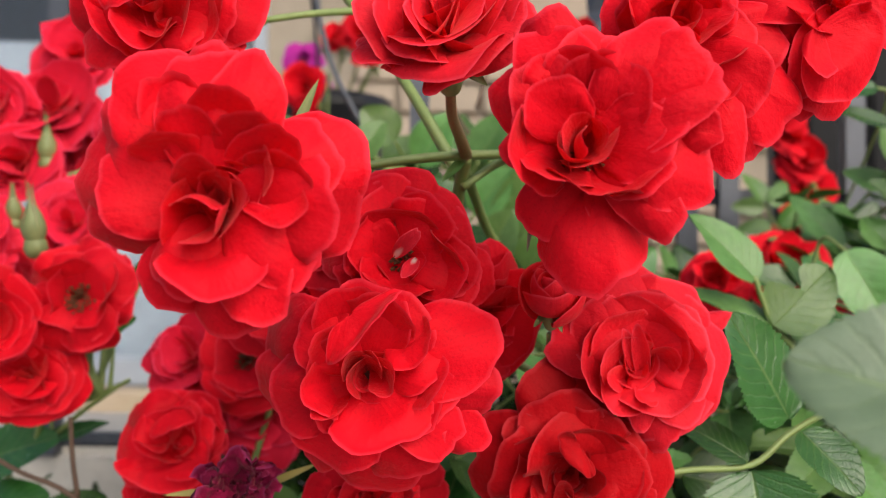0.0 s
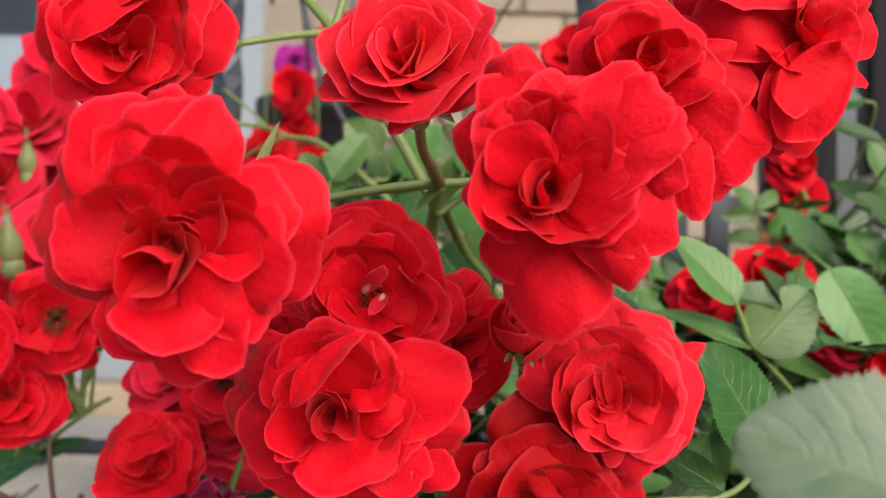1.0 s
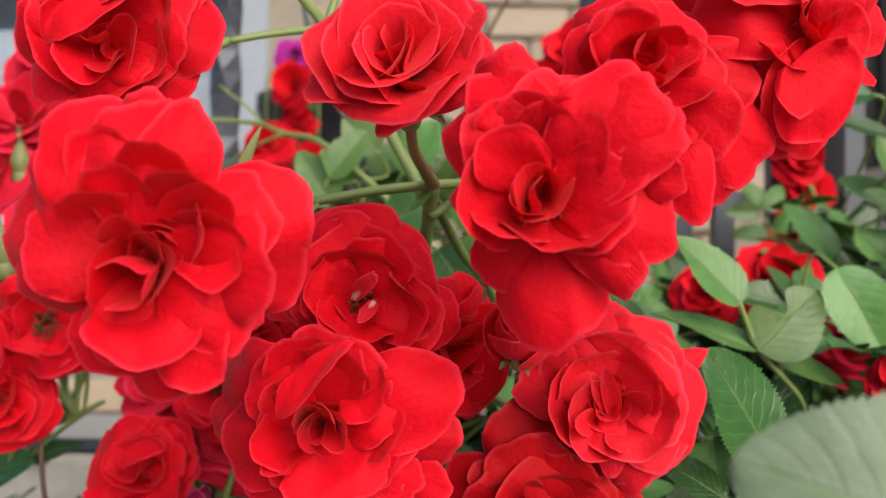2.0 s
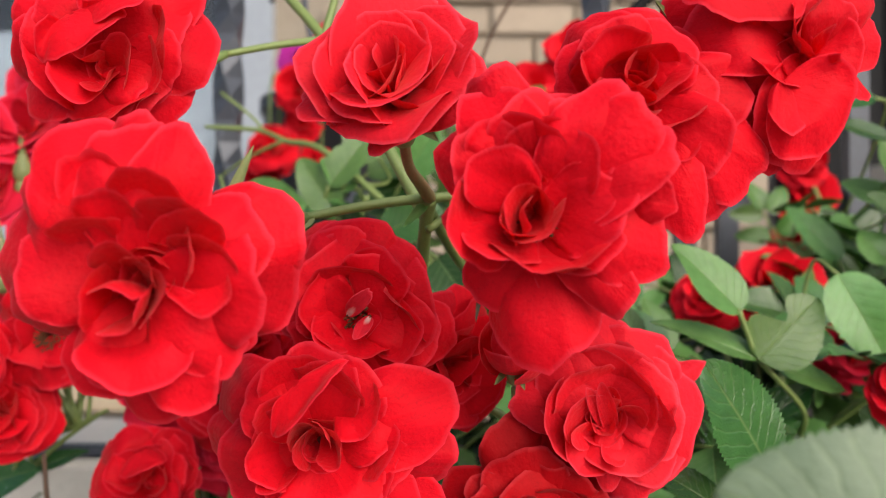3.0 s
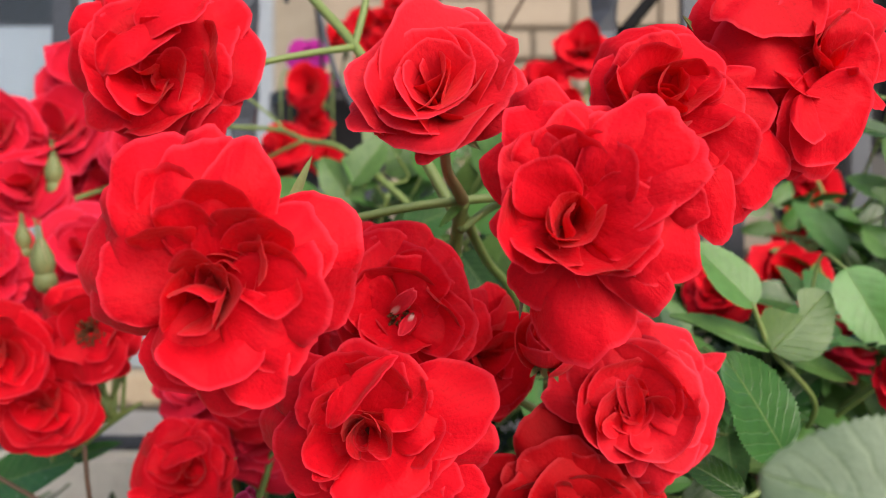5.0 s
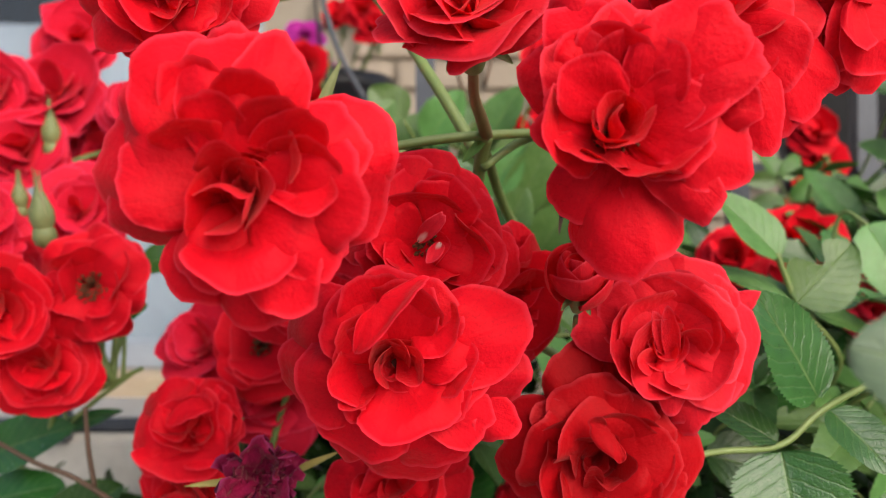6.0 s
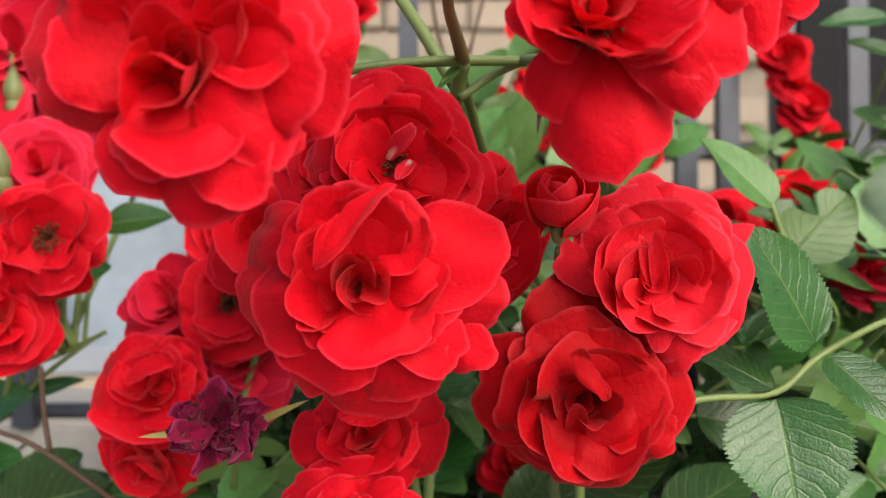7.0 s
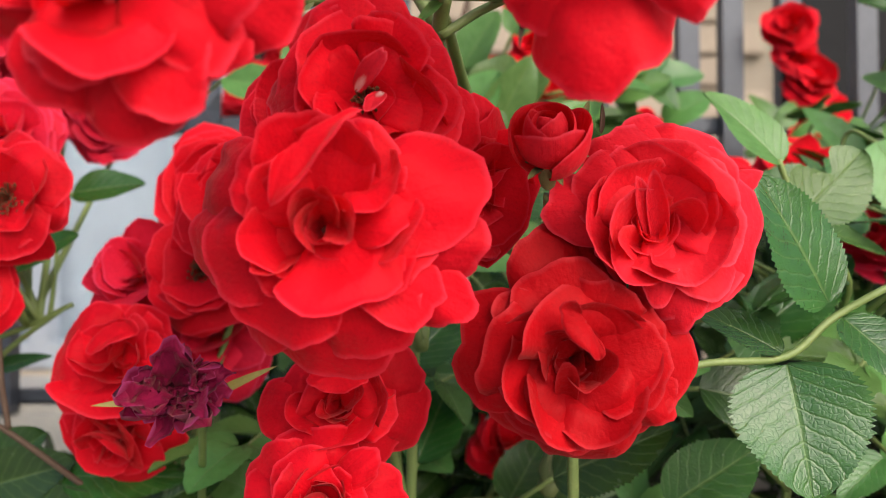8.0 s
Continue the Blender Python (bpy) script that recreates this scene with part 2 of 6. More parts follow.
# near-black: the interior's dimness and a dark reflection put into the wall colour
ROOM = plain_material("room_wall_shade", (0.012, 0.013, 0.015), (0.03, 0.03, 0.033), 5, 0.9, 0.1, 0.002)
POT = plain_material("black_plastic", (0.012, 0.012, 0.015), (0.025, 0.025, 0.03), 20, 0.4, 0.2, 0.001)
GLASS, g_nt, g_b, g_o = mat("window_glass")
g_b.inputs["Transmission Weight"].default_value = 1.0
g_b.inputs["Roughness"].default_value = 0.02
g_b.inputs["Base Color"].default_value = (0.93, 0.96, 0.98, 1)


# ---- builders ----
def mesh_of(name, verts, faces, material, uv=None, smooth=True):
    me = bpy.data.meshes.new(name)
    me.from_pydata(verts, [], faces)
    if uv is not None:
        lay = me.uv_layers.new(name="UVMap")
        idx = np.empty(len(me.loops), dtype=np.int32)
        me.loops.foreach_get("vertex_index", idx)
        lay.data.foreach_set("uv", np.asarray(uv, dtype=np.float32)[idx].ravel())
    if smooth:
        me.polygons.foreach_set("use_smooth", [True] * len(me.polygons))
    me.materials.append(material)
    me.update()
    return me


def part(name, data, parent, label="", m=None):
    ob = new(name, data)
    ob.parent = parent
    if m is not None:
        ob.matrix_basis = m
    return tagged(ob, label) if label else ob


def thing(name, place, label, category, group="", kind="", m=None):
    ob = new(name)
    ob.empty_display_size = 0.01
    ob.matrix_basis = m if m is not None else Matrix.Translation(place)
    return tagged(ob, label, category, group, kind)


def sheet(name, grid, uv, thick, material):
    """A closed thin blade from a grid of points [i, j, xyz]: thickest inside, sharp at its edge."""
    ni, nj = grid.shape[:2]
    di, dj = np.gradient(grid, axis=0), np.gradient(grid, axis=1)
    nrm = np.cross(dj, di)
    nrm /= np.linalg.norm(nrm, axis=2, keepdims=True) + 1e-12
    back = grid - nrm * thick
    front_id = np.arange(ni * nj).reshape(ni, nj)
    back_id = front_id.copy()
    back_id[1:-1, 1:-1] = ni * nj + np.arange((ni - 2) * (nj - 2)).reshape(ni - 2, nj - 2)
    verts = np.concatenate([grid.reshape(-1, 3), back[1:-1, 1:-1].reshape(-1, 3)])
    uvs = np.concatenate([uv.reshape(-1, 2), uv[1:-1, 1:-1].reshape(-1, 2)])
    a, b, c, d = front_id[:-1, :-1], front_id[:-1, 1:], front_id[1:, 1:], front_id[1:, :-1]
    f1 = np.stack([a, b, c, d], -1).reshape(-1, 4)
    a, b, c, d = back_id[:-1, :-1], back_id[:-1, 1:], back_id[1:, 1:], back_id[1:, :-1]
    f2 = np.stack([d, c, b, a], -1).reshape(-1, 4)
    me = mesh_of(name, verts.tolist(), np.concatenate([f1, f2]).tolist(), material, uvs)
    rim = np.zeros(len(verts), dtype=bool)
    rim[np.concatenate([front_id[0], front_id[-1], front_id[:, 0], front_id[:, -1]])] = True
    ends = np.empty(2 * len(me.edges), dtype=np.int32)
    me.edges.foreach_get("vertices", ends)
    me.edges.foreach_set("use_edge_sharp", rim[ends.reshape(-1, 2)].all(axis=1).tolist())
    return me


def step(x):
    x = np.clip(x, 0, 1)
    return x * x * (3 - 2 * x)


def petal_outline(rng, V, point=None):
    """Rim of a petal seen from its foot: rounded lobe, slightly wavy, with a small point or notch at its end. Along and across, as fractions of length and half width."""
    f = V * np.pi * 0.88
    c = rng.uniform(0.50, 0.58)
    p1, p2, p3 = rng.uniform(0, 6.28, 3)
    lower = np.clip(-np.cos(f), 0, 1)
    along_it = c + np.where(np.cos(f) > 0, 1 - c, c) * np.cos(f)
    across_it = np.sign(np.sin(f)) * np.abs(np.sin(f)) ** 0.86 * (1 - 0.12 * lower)
    tip = np.exp(-(f / 0.16) ** 2) * (rng.uniform(-0.045, 0.035) if point is None else point)
    wave = 1 + 0.028 * np.sin(2.4 * f + p1) + 0.022 * np.sin(5.3 * f + p2) + 0.010 * np.sin(12 * f + p3) + tip
    return along_it * wave, across_it * wave


def petal_mesh(rng, angle, reach, width, opening, roll, lift, material, ni=11, nj=15, ruffle=1.0, cup=None, tilt=0.0):
    """One petal on a flower whose axis is +z: angle round the axis, radial reach and width in metres, opening from the axis in degrees."""
    S, V = np.meshgrid(np.linspace(0.03, 1, ni) ** 0.85, np.linspace(-1, 1, nj), indexing="ij")
    p1, p2, p3 = rng.uniform(0, 6.28, 3)
    inner = float(np.clip((75 - opening) / 35, 0, 1))
    along_it, across_it = petal_outline(rng, V)
    L = S * along_it
    X = 0.5 * width * S * across_it + 0.06 * width * rng.uniform(-1, 1) * S ** 2
    # profile
    k = np.linspace(0, 1.15, 90)
    phi = np.radians(opening) * (0.30 + 0.70 * step(k / 0.75)) + np.radians(roll) * step((k - 0.62) / 0.4)
    cr = np.concatenate([[0], np.cumsum(np.sin(phi[:-1]) * np.diff(k))])
    ch = np.concatenate([[0], np.cumsum(np.cos(phi[:-1]) * np.diff(k))])
    top = max(np.interp(1.0, k, cr), 0.12)
    length = reach / top
    R, H = np.interp(L, k, cr) * length, np.interp(L, k, ch) * length
    P = np.interp(L, k, phi)
    # crosswise bend and ruffles
    bend = cup if cup is not None else np.interp(opening, [15, 50, 75, 98], [1.25, 0.60, 0.05, -0.35]) + rng.uniform(-0.12, 0.12)
    bend = bend if abs(bend) > 0.02 else 0.02
    curv = 2 * bend / width
    across, rise = np.sin(curv * X) / curv, (1 - np.cos(curv * X)) / curv
    f1, f2 = rng.uniform(0.9, 1.5), rng.uniform(2.0, 3.2)
    rise = rise + ruffle * width * S ** 2.6 * (1 - 0.35 * inner) * (0.042 * np.sin(6.28 * f1 * V / 2 + p2) + 0.014 * np.sin(6.28 * f2 * V / 2 + p1))
    rise = rise + ruffle * width * S ** 5 * (0.010 * np.sin(9 * V + p3) + 0.003 * np.sin(21 * V + p1)) * (1 - 0.6 * inner)
    rise = rise - width * rng.uniform(0.02, 0.10) * np.abs(V) ** 3 * S ** 2 * (opening > 45)
    rise = rise - width * rng.uniform(0.0, 0.13) * np.clip(rng.choice([-1, 1]) * V, 0, 1) ** 2.5 * S * (opening > 30)
    rise = rise + tilt * X * S + width * 0.016 * np.sin(5 * S + p1) * np.cos(2.3 * V + p3)
    sp, cp = np.sin(P), np.cos(P)
    rad = R - cp * rise
    hei = H + sp * rise + lift
    a = np.radians(angle)
    grid = np.stack([rad * np.cos(a) - across * np.sin(a), rad * np.sin(a) + across * np.cos(a), hei], -1)
    uv = np.stack([V * 0.5 + 0.5, S], -1)
    return sheet("petal", grid, uv, 0.00020, material)


def tube(name, points, radii, material, sides=8, knots=6):
    """A smooth stem through the points, with tapering radius."""
    pts = [Vector(p) for p in points]
    ext = [pts[0] * 2 - pts[1]] + pts + [pts[-1] * 2 - pts[-2]]
    line, rad = [], []
    for i in range(len(pts) - 1):
        p0, p1, p2, p3 = ext[i:i + 4]
        for j in range(knots):
            t = j / knots
            line.append(0.5 * (2 * p1 + (p2 - p0) * t + (2 * p0 - 5 * p1 + 4 * p2 - p3) * t * t + (3 * p1 - p0 - 3 * p2 + p3) * t ** 3))
            rad.append(radii[i] + (radii[i + 1] - radii[i]) * t)
    line.append(pts[-1])
    rad.append(radii[-1])
    verts, faces, uvs = [], [], []
    up = Vector((0.31, 0.52, 0.79))
    for i, p in enumerate(line):
        d = (line[min(i + 1, len(line) - 1)] - line[max(i - 1, 0)]).normalized()
        u = d.cross(up).normalized()
        w = d.cross(u)
        for k in range(sides):
            a = 6.28318 * k / sides
            verts.append(p + (u * math.cos(a) + w * math.sin(a)) * rad[i])
            uvs.append((k / sides, i / len(line)))
    for i in range(len(line) - 1):
        for k in range(sides):
            a, b = i * sides + k, i * sides + (k + 1) % sides
            faces.append((a, b, b + sides, a + sides))
    faces.append(tuple(range(sides))[::-1])
    faces.append(tuple(range(len(verts) - sides, len(verts))))
    return mesh_of(name, [tuple(p) for p in verts], faces, material, uvs)


def lathe(name, profile, material, sides=16):
    """A turned shape about z from (radius, height) pairs."""
    verts, faces = [], []
    for r, z in profile:
        verts += [(r * math.cos(6.28318 * k / sides), r * math.sin(6.28318 * k / sides), z) for k in range(sides)]
    for i in range(len(profile) - 1):
        for k in range(sides):
            a, b = i * sides + k, i * sides + (k + 1) % sides
            faces.append((a, b, b + sides, a + sides))
    faces.append(tuple(range(sides))[::-1])
    faces.append(tuple(range(len(verts) - sides, len(verts))))
    return mesh_of(name, verts, faces, material)


def blade_mesh(name, length, width, material, rng, teeth=0, bendy=0.2, fold=0.25, ni=17, nj=9, thick=0.0004, bite=None):
    """A leaf or sepal along +y, upper face +z: serrated when teeth are given, folded at the midrib, drooping to the tip."""
    s = np.linspace(0, 1, ni)
    v = np.linspace(-1, 1, nj)
    S, V = np.meshgrid(s, v, indexing="ij")
    half = 0.5 * width * (np.sin(np.pi * np.clip(S, 0.0, 1) ** 0.80) ** (0.60 if teeth else 0.72) * (1 - 0.14 * S) + 0.02 * (1 - S))
    if teeth:
        saw = (S * teeth) % 1.0
        half = half * (1 + 0.12 * (saw - 0.45) * (np.abs(V) > 0.99) * (S > 0.08) * (S < 0.99))
    if bite is not None:
        half = half * (1 - bite[2] * np.exp(-((S - bite[0]) / bite[1]) ** 2) * (V * bite[3] > 0) * 1.0)
    X = half * V
    p1, p2 = rng.uniform(0, 6.28), rng.uniform(0, 6.28)
    Y = length * S
    Z = fold * np.abs(X) - bendy * length * S ** 2 + 0.03 * width * np.sin(5 * S + p1) * V + 0.02 * width * np.sin(9 * S + p2) * V ** 2
    # quilted between the side veins
    if teeth:
        Z = Z + 0.007 * width * np.sin(2 * np.pi * (S * 8 - np.abs(V) * 2.4)) * np.abs(V) * (1 - np.abs(V)) * 2.2
    grid = np.stack([X, Y, Z], -1)
    return sheet(name, grid, np.stack([V * 0.5 + 0.5, S], -1), thick, material)


def facing(place, yaw=0.0, pitch=0.0):
    """Pose whose +z looks out along -y, turned by yaw to the right and pitch upwards; +y is up."""
    n = Vector((math.sin(radians(yaw)) * math.cos(radians(pitch)), -math.cos(radians(yaw)) * math.cos(radians(pitch)), math.sin(radians(pitch))))
    x = Vector((math.cos(radians(yaw)), math.sin(radians(yaw)), 0))
    y = n.cross(x)
    m = Matrix((x, y, n)).transposed().to_4x4()
    return Matrix.Translation(place) @ m


def along(base, tip, normal):
    """Pose at base whose +y points to tip and whose +z is as near to normal as can be."""
    y = (Vector(tip) - Vector(base)).normalized()
    x = y.cross(Vector(normal)).normalized()
    z = x.cross(y)
    m = Matrix((x, y, z)).transposed().to_4x4()
    return Matrix.Translation(base) @ m


def stamens_mesh(rng, count, spread, height):
    """Filaments with dark anthers round the heart."""
    verts, faces = [], []

    def blob(c, r):
        o = len(verts)
        for d in ((1, 0, 0), (-1, 0, 0), (0, 1, 0), (0, -1, 0), (0, 0, 1), (0, 0, -1)):
            verts.append(tuple(c + Vector(d) * r * rng.uniform(0.7, 1.3)))
        for f in ((0, 2, 4), (2, 1, 4), (1, 3, 4), (3, 0, 4), (2, 0, 5), (1, 2, 5), (3, 1, 5), (0, 3, 5)):
            faces.append(tuple(o + i for i in f))

    for i in range(count):
        a = rng.uniform(0, 6.283)
        d = spread * rng.uniform(0.3, 1.0)
        foot = Vector((0.3 * d * math.cos(a), 0.3 * d * math.sin(a), height * 0.35))
        head = Vector((d * math.cos(a), d * math.sin(a), height * rng.uniform(0.75, 1.1)))
        side = Vector((-math.sin(a), math.cos(a), 0)) * 0.00018
        o = len(verts)
        verts.extend([tuple(foot - side), tuple(foot + side), tuple(head + side), tuple(head - side), tuple(foot + Vector((0, 0, 0.0003))), tuple(head + Vector((0, 0, 0.0003)))])
        faces.extend([(o, o + 1, o + 2, o + 3), (o + 1, o + 4, o + 5, o + 2), (o + 4, o, o + 3, o + 5)])
        blob(head, 0.00055)
    return mesh_of("stamen_tuft", verts, faces, STAMEN, smooth=False)


def calyx_parts(ob, rng, size=1.0, drop=0.0, sepals=5, reflex=100):
    """Green hip with sepals under a bloom."""
    cup = part("calyx", lathe("calyx", [(0.0012 * size, -0.012 * size + drop), (0.0030 * size, -0.010 * size + drop), (0.0040 * size, -0.006 * size + drop),
                                  (0.0036 * size, -0.002 * size + drop), (0.0046 * size, 0.0008 * size + drop)], SEPAL), ob, "green calyx")
    for i in range(sepals):
        a = 360 / sepals * i + rng.uniform(-15, 15)
        me = blade_mesh("sepal", 0.011 * size * rng.uniform(0.8, 1.3), 0.0042 * size, SEPAL, rng, bendy=0.25, fold=0.4, ni=9, nj=5)
        part("sepal", me, cup, "", pose(0, 0, drop, 0, 0, a) @ pose(0, 0.003 * size, 0, reflex - 90 + rng.uniform(-15, 15), 0, 0))


def bloom(place, yaw, pitch, label, petals=None, size=0.026, seed=1, style="open", material=None, group="red roses", heart=False, fine=1, depth=0.017, ruffle=1.25, tuft=(46, 0.24, 0.50)):
    """A rose in rings: outer petals splayed, middle ones cupped, inner ones furled. The place is the middle of its face."""
    rng = random.Random(seed)
    nrg = np.random.RandomState(seed)
    ob = thing("rose_bloom", None, label, "rose", group, m=facing(place, yaw, pitch) @ Matrix.Translation((0, 0, -depth * size / 0.026)))
    mt = material or RED
    rows = []
    if petals is None:
        k = size * 100
        plans = {
            "open": ((7, 1.0, 1.15, 88, 6, 40), (6, 0.82, 1.08, 73, 4, 36), (5, 0.62, 1.0, 60, -20, 30), (5, 0.42, 0.86, 52, -45, 30), (4, 0.22, 0.62, 36, -30, 24)),
            "flat": ((7, 1.0, 1.18, 94, 4, 30), (6, 0.86, 1.10, 82, 4, 30), (5, 0.66, 1.0, 68, -10, 30), (5, 0.44, 0.86, 54, -40, 30), (4, 0.24, 0.62, 38, -40, 20)),
            "cup": ((6, 1.0, 1.20, 76, 0, 36), (6, 0.84, 1.15, 64, -10, 30), (5, 0.62, 1.05, 56, -40, 20), (5, 0.42, 0.88, 48, -50, 20), (4, 0.22, 0.62, 34, -40, 10)),
            "hole": ((6, 1.0, 1.2, 90, 6, 36), (6, 0.84, 1.08, 76, 4, 30), (5, 0.70, 1.0, 68, -10, 24)),
        }
        for count, reach, wide, opening, r0, r1 in plans[style]:
            turn = rng.uniform(0, 360)
            for i in range(count):
                rows.append((turn + 360 / count * i + rng.uniform(-20, 20), k * reach * rng.uniform(0.84, 1.08), k * wide * rng.uniform(0.82, 1.25), opening + rng.uniform(-12, 9), rng.uniform(r0, r1)))
                # the upper inner petals hood over the heart
                if opening < 66 and style in ("open", "flat", "cup"):
                    a, r, w, o, roll = rows[-1]
                    rows[-1] = (a, r, w, o, roll - 55 * max(0.0, math.sin(math.radians(a))))
    else:
        rows = [(a, r * 0.94, w, *rest) for a, r, w, *rest in petals]
    swirl = nrg.choice([-1, 1])
    for i, (angle, reach, width, opening, *more) in enumerate(rows):
        roll = nrg.uniform(2, 28) if opening > 64 else nrg.uniform(-40, 34) if opening > 30 else nrg.uniform(-25, 12)
        lean = swirl * nrg.uniform(-0.18, 0.34)
        if more:
            roll = more[0]
        # the flower domes: the farther out, the more a petal bends back
        opening += 19 * min(1.0, max(0.0, (opening - 52) / 30))
        roll = roll * 0.6 if roll < 0 else roll
        lift = 0.00024 * i
        me = petal_mesh(nrg, angle, reach * 0.01, width * (0.0112 if opening > 80 else 0.0118), opening, roll, lift, mt, ni=11 + 5 * fine, nj=13 + 8 * fine, ruffle=ruffle, tilt=lean)
        # every petal sits a little askew
        sway = 5 if opening > 74 else 9
        part("petal", me, ob, "", pose(nrg.uniform(-0.03, 0.03) * size, nrg.uniform(-0.03, 0.03) * size, 0, nrg.uniform(-sway, sway), nrg.uniform(-sway, sway), 0))
    if not heart or style != "hole":
        for i in range(2):
            me = petal_mesh(nrg, nrg.uniform(0, 360), size * nrg.uniform(0.07, 0.14), size * nrg.uniform(0.4, 0.65), nrg.uniform(9, 20), nrg.uniform(-15, 10), 0.003, mt, 11, 11, ruffle=1.5)
            part("petal", me, ob)
    if heart:
        part("stamen_tuft", stamens_mesh(rng, tuft[0], tuft[1] * size, tuft[2] * size), ob, "brown stamens")
    calyx_parts(ob, rng, size / 0.026)
    return ob


FACE = 0.016
# bulge along the petal, bend across it, curl of the rim, ruffle
WAYS = {"outer": (0.13, -0.14, -0.10, 0.080), "middle": (0.10, 0.02, -0.11, 0.075), "near": (-0.12, 0.26, -0.10, 0.050), "inner": (-0.08, 0.50, -0.05, 0.035),
        "hood": (0.10, -0.08, 0.05, 0.070), "cream": (-0.05, 0.20, 0.0, 0.03), "pale": (0.05, 0.30, 0.0, 0.05), "wall": (0.12, -0.42, 0.05, 0.03)}


def rose(place, yaw, pitch, label, material=None, tuft=None, furled=8, size=1.0, group="red roses"):
    """A rose whose petals are set one by one: the place is the middle of its face, which looks along the local +z."""
    ob = thing("rose_bloom", None, label, "rose", group, m=facing(place, yaw, pitch) @ Matrix.Translation((0, 0, -FACE)))
    rng = random.Random(label)
    if tuft:
        part("stamen_tuft", stamens_mesh(rng, *tuft), ob, "brown stamens")
    calyx_parts(ob, rng, size)
    part("receptacle", lathe("receptacle", [(0.0044 * size, 0.0), (0.0050 * size, 0.0014), (0.0036 * size, 0.0030), (0.0012 * size, 0.0036)], HEART), ob, "dark red heart of the flower")
    # a bowl of short petals closes the base, small furled ones stand in the heart
    for i in range(5):
        turn = radians(72 * i + rng.uniform(-15, 15))
        petal(ob, "near", (0.05 * math.cos(turn), 0.05 * math.sin(turn), -1.55), (1.15 * size * math.cos(turn), 1.15 * size * math.sin(turn), -1.05), 1.8 * size, material)
    for i in range(furled):
        turn, reach = radians(137 * i + rng.uniform(-20, 20)), (0.75 if i < 4 else 0.42) * rng.uniform(0.85, 1.2)
        petal(ob, "inner", (0.12 * math.cos(turn), 0.12 * math.sin(turn), -1.5), (reach * math.cos(turn), reach * math.sin(turn), -0.55 + 0.04 * i), (1.25 if i < 4 else 0.8) * rng.uniform(0.9, 1.2), material)
    return ob


def petal(ob, way, base, tip, width, material=None, bulge=None, cup=None, curl=None, point=None):
    """One petal from its foot to the end of its lobe, in centimetres on the rose's face (right, up, towards the viewer)."""
    count = len(ob.children)
    rng = np.random.RandomState(count * 5 + int(abs(ob.location.x) * 10000))
    b, t = np.array(base) * 0.01, np.array(tip) * 0.01
    b[2] += FACE + 0.00008 * count
    t[2] += FACE + 0.00008 * count
    width *= 0.01
    length = np.linalg.norm(t - b)
    e1 = (t - b) / length
    axis = np.array((0.0, 0.0, 1.0)) + 0.05 * rng.uniform(-1, 1, 3)
    n = axis - e1 * (axis @ e1)
    n /= np.linalg.norm(n)
    e2 = np.cross(n, e1)
    d = WAYS[way]
    bulge, cup, curl = (d[i] if v is None else v for i, v in enumerate((bulge, cup, curl)))
    bulge += rng.uniform(-0.06, 0.06)
    S, V = np.meshgrid(np.linspace(0.03, 1, 19) ** 0.8, np.linspace(-1, 1, 33), indexing="ij")
    pa, qa = petal_outline(rng, V, point)
    P, Q = S * pa, S * qa
    f = V * np.pi * 0.88
    p1, p2, p3 = rng.uniform(0, 6.28, 3)
    h = bulge * length * 4 * P * (1 - P) + cup * width * Q * Q * (0.35 + 0.65 * P) * rng.uniform(0.8, 1.2)
    h = h + curl * width * rng.uniform(0.6, 1.4) * step((S - 0.58) / 0.42) ** 1.5 * (1 + 1.1 * np.sin(1.3 * f + p1))
    h = h + d[3] * width * S ** 3 * (np.sin(1.9 * f + p2) + 0.5 * np.sin(4.3 * f + p3) + 0.2 * S ** 3 * np.sin(10 * f + p1))
    h = h + 0.034 * width * np.sin(5 * P + p1) * np.cos(3.4 * Q + p2) * S + rng.uniform(-0.14, 0.14) * width * Q
    grid = b + P[..., None] * length * e1 + (0.5 * width * Q)[..., None] * e2 + h[..., None] * n
    # the pale claw shows on the cream and white-based petals only
    foot = 0.0 if way in ("cream", "pale") else 0.34
    uv = np.stack([V * 0.5 + 0.5, foot + (1 - foot) * S], -1)
    part("petal", sheet("petal", grid, uv, 0.00022, material or RED), ob)


# ---- the place: ground, plinth with railing, house wall ----
def box_mesh(name, size, material, bevel=0.0):
    bm = bmesh.new()
    bmesh.ops.create_cube(bm, size=1.0, matrix=Matrix.Diagonal((*size, 1)))
    if bevel:
        bmesh.ops.bevel(bm, geom=bm.edges[:], offset=bevel, segments=2, affect="EDGES")
    me = bpy.data.meshes.new(name)
    bm.to_mesh(me)
    bm.free()
    me.materials.append(material)
    return me


def structure(name, me, place, label, category):
    ob = new(name, me)
    ob.location = place
    return tagged(ob, label, category, kind="structure")


def uneven_ground():
    n = 60
    xs = np.sign(np.linspace(-1, 1, n)) * np.abs(np.linspace(-1, 1, n)) ** 4 * 200
    verts, faces = [], []
    for y in xs:
        for x in xs:
            verts.append((x, y, 0.012 * noise.noise((x * 1.7, y * 1.7, 0))))
    for i in range(n - 1):
        for j in range(n - 1):
            a = i * n + j
            faces.append((a, a + 1, a + n + 1, a + n))
    return mesh_of("ground", verts, faces, PAVING)


structure("ground", uneven_ground(), (0, 0, -0.02), "grey paved yard ground", "ground")
structure("flower_bed", box_mesh("flower_bed", (5.0, 0.62, 0.10), EARTH, 0.03), (0, 0.28, 0.02), "dark soil bed in front of the plinth", "soil")
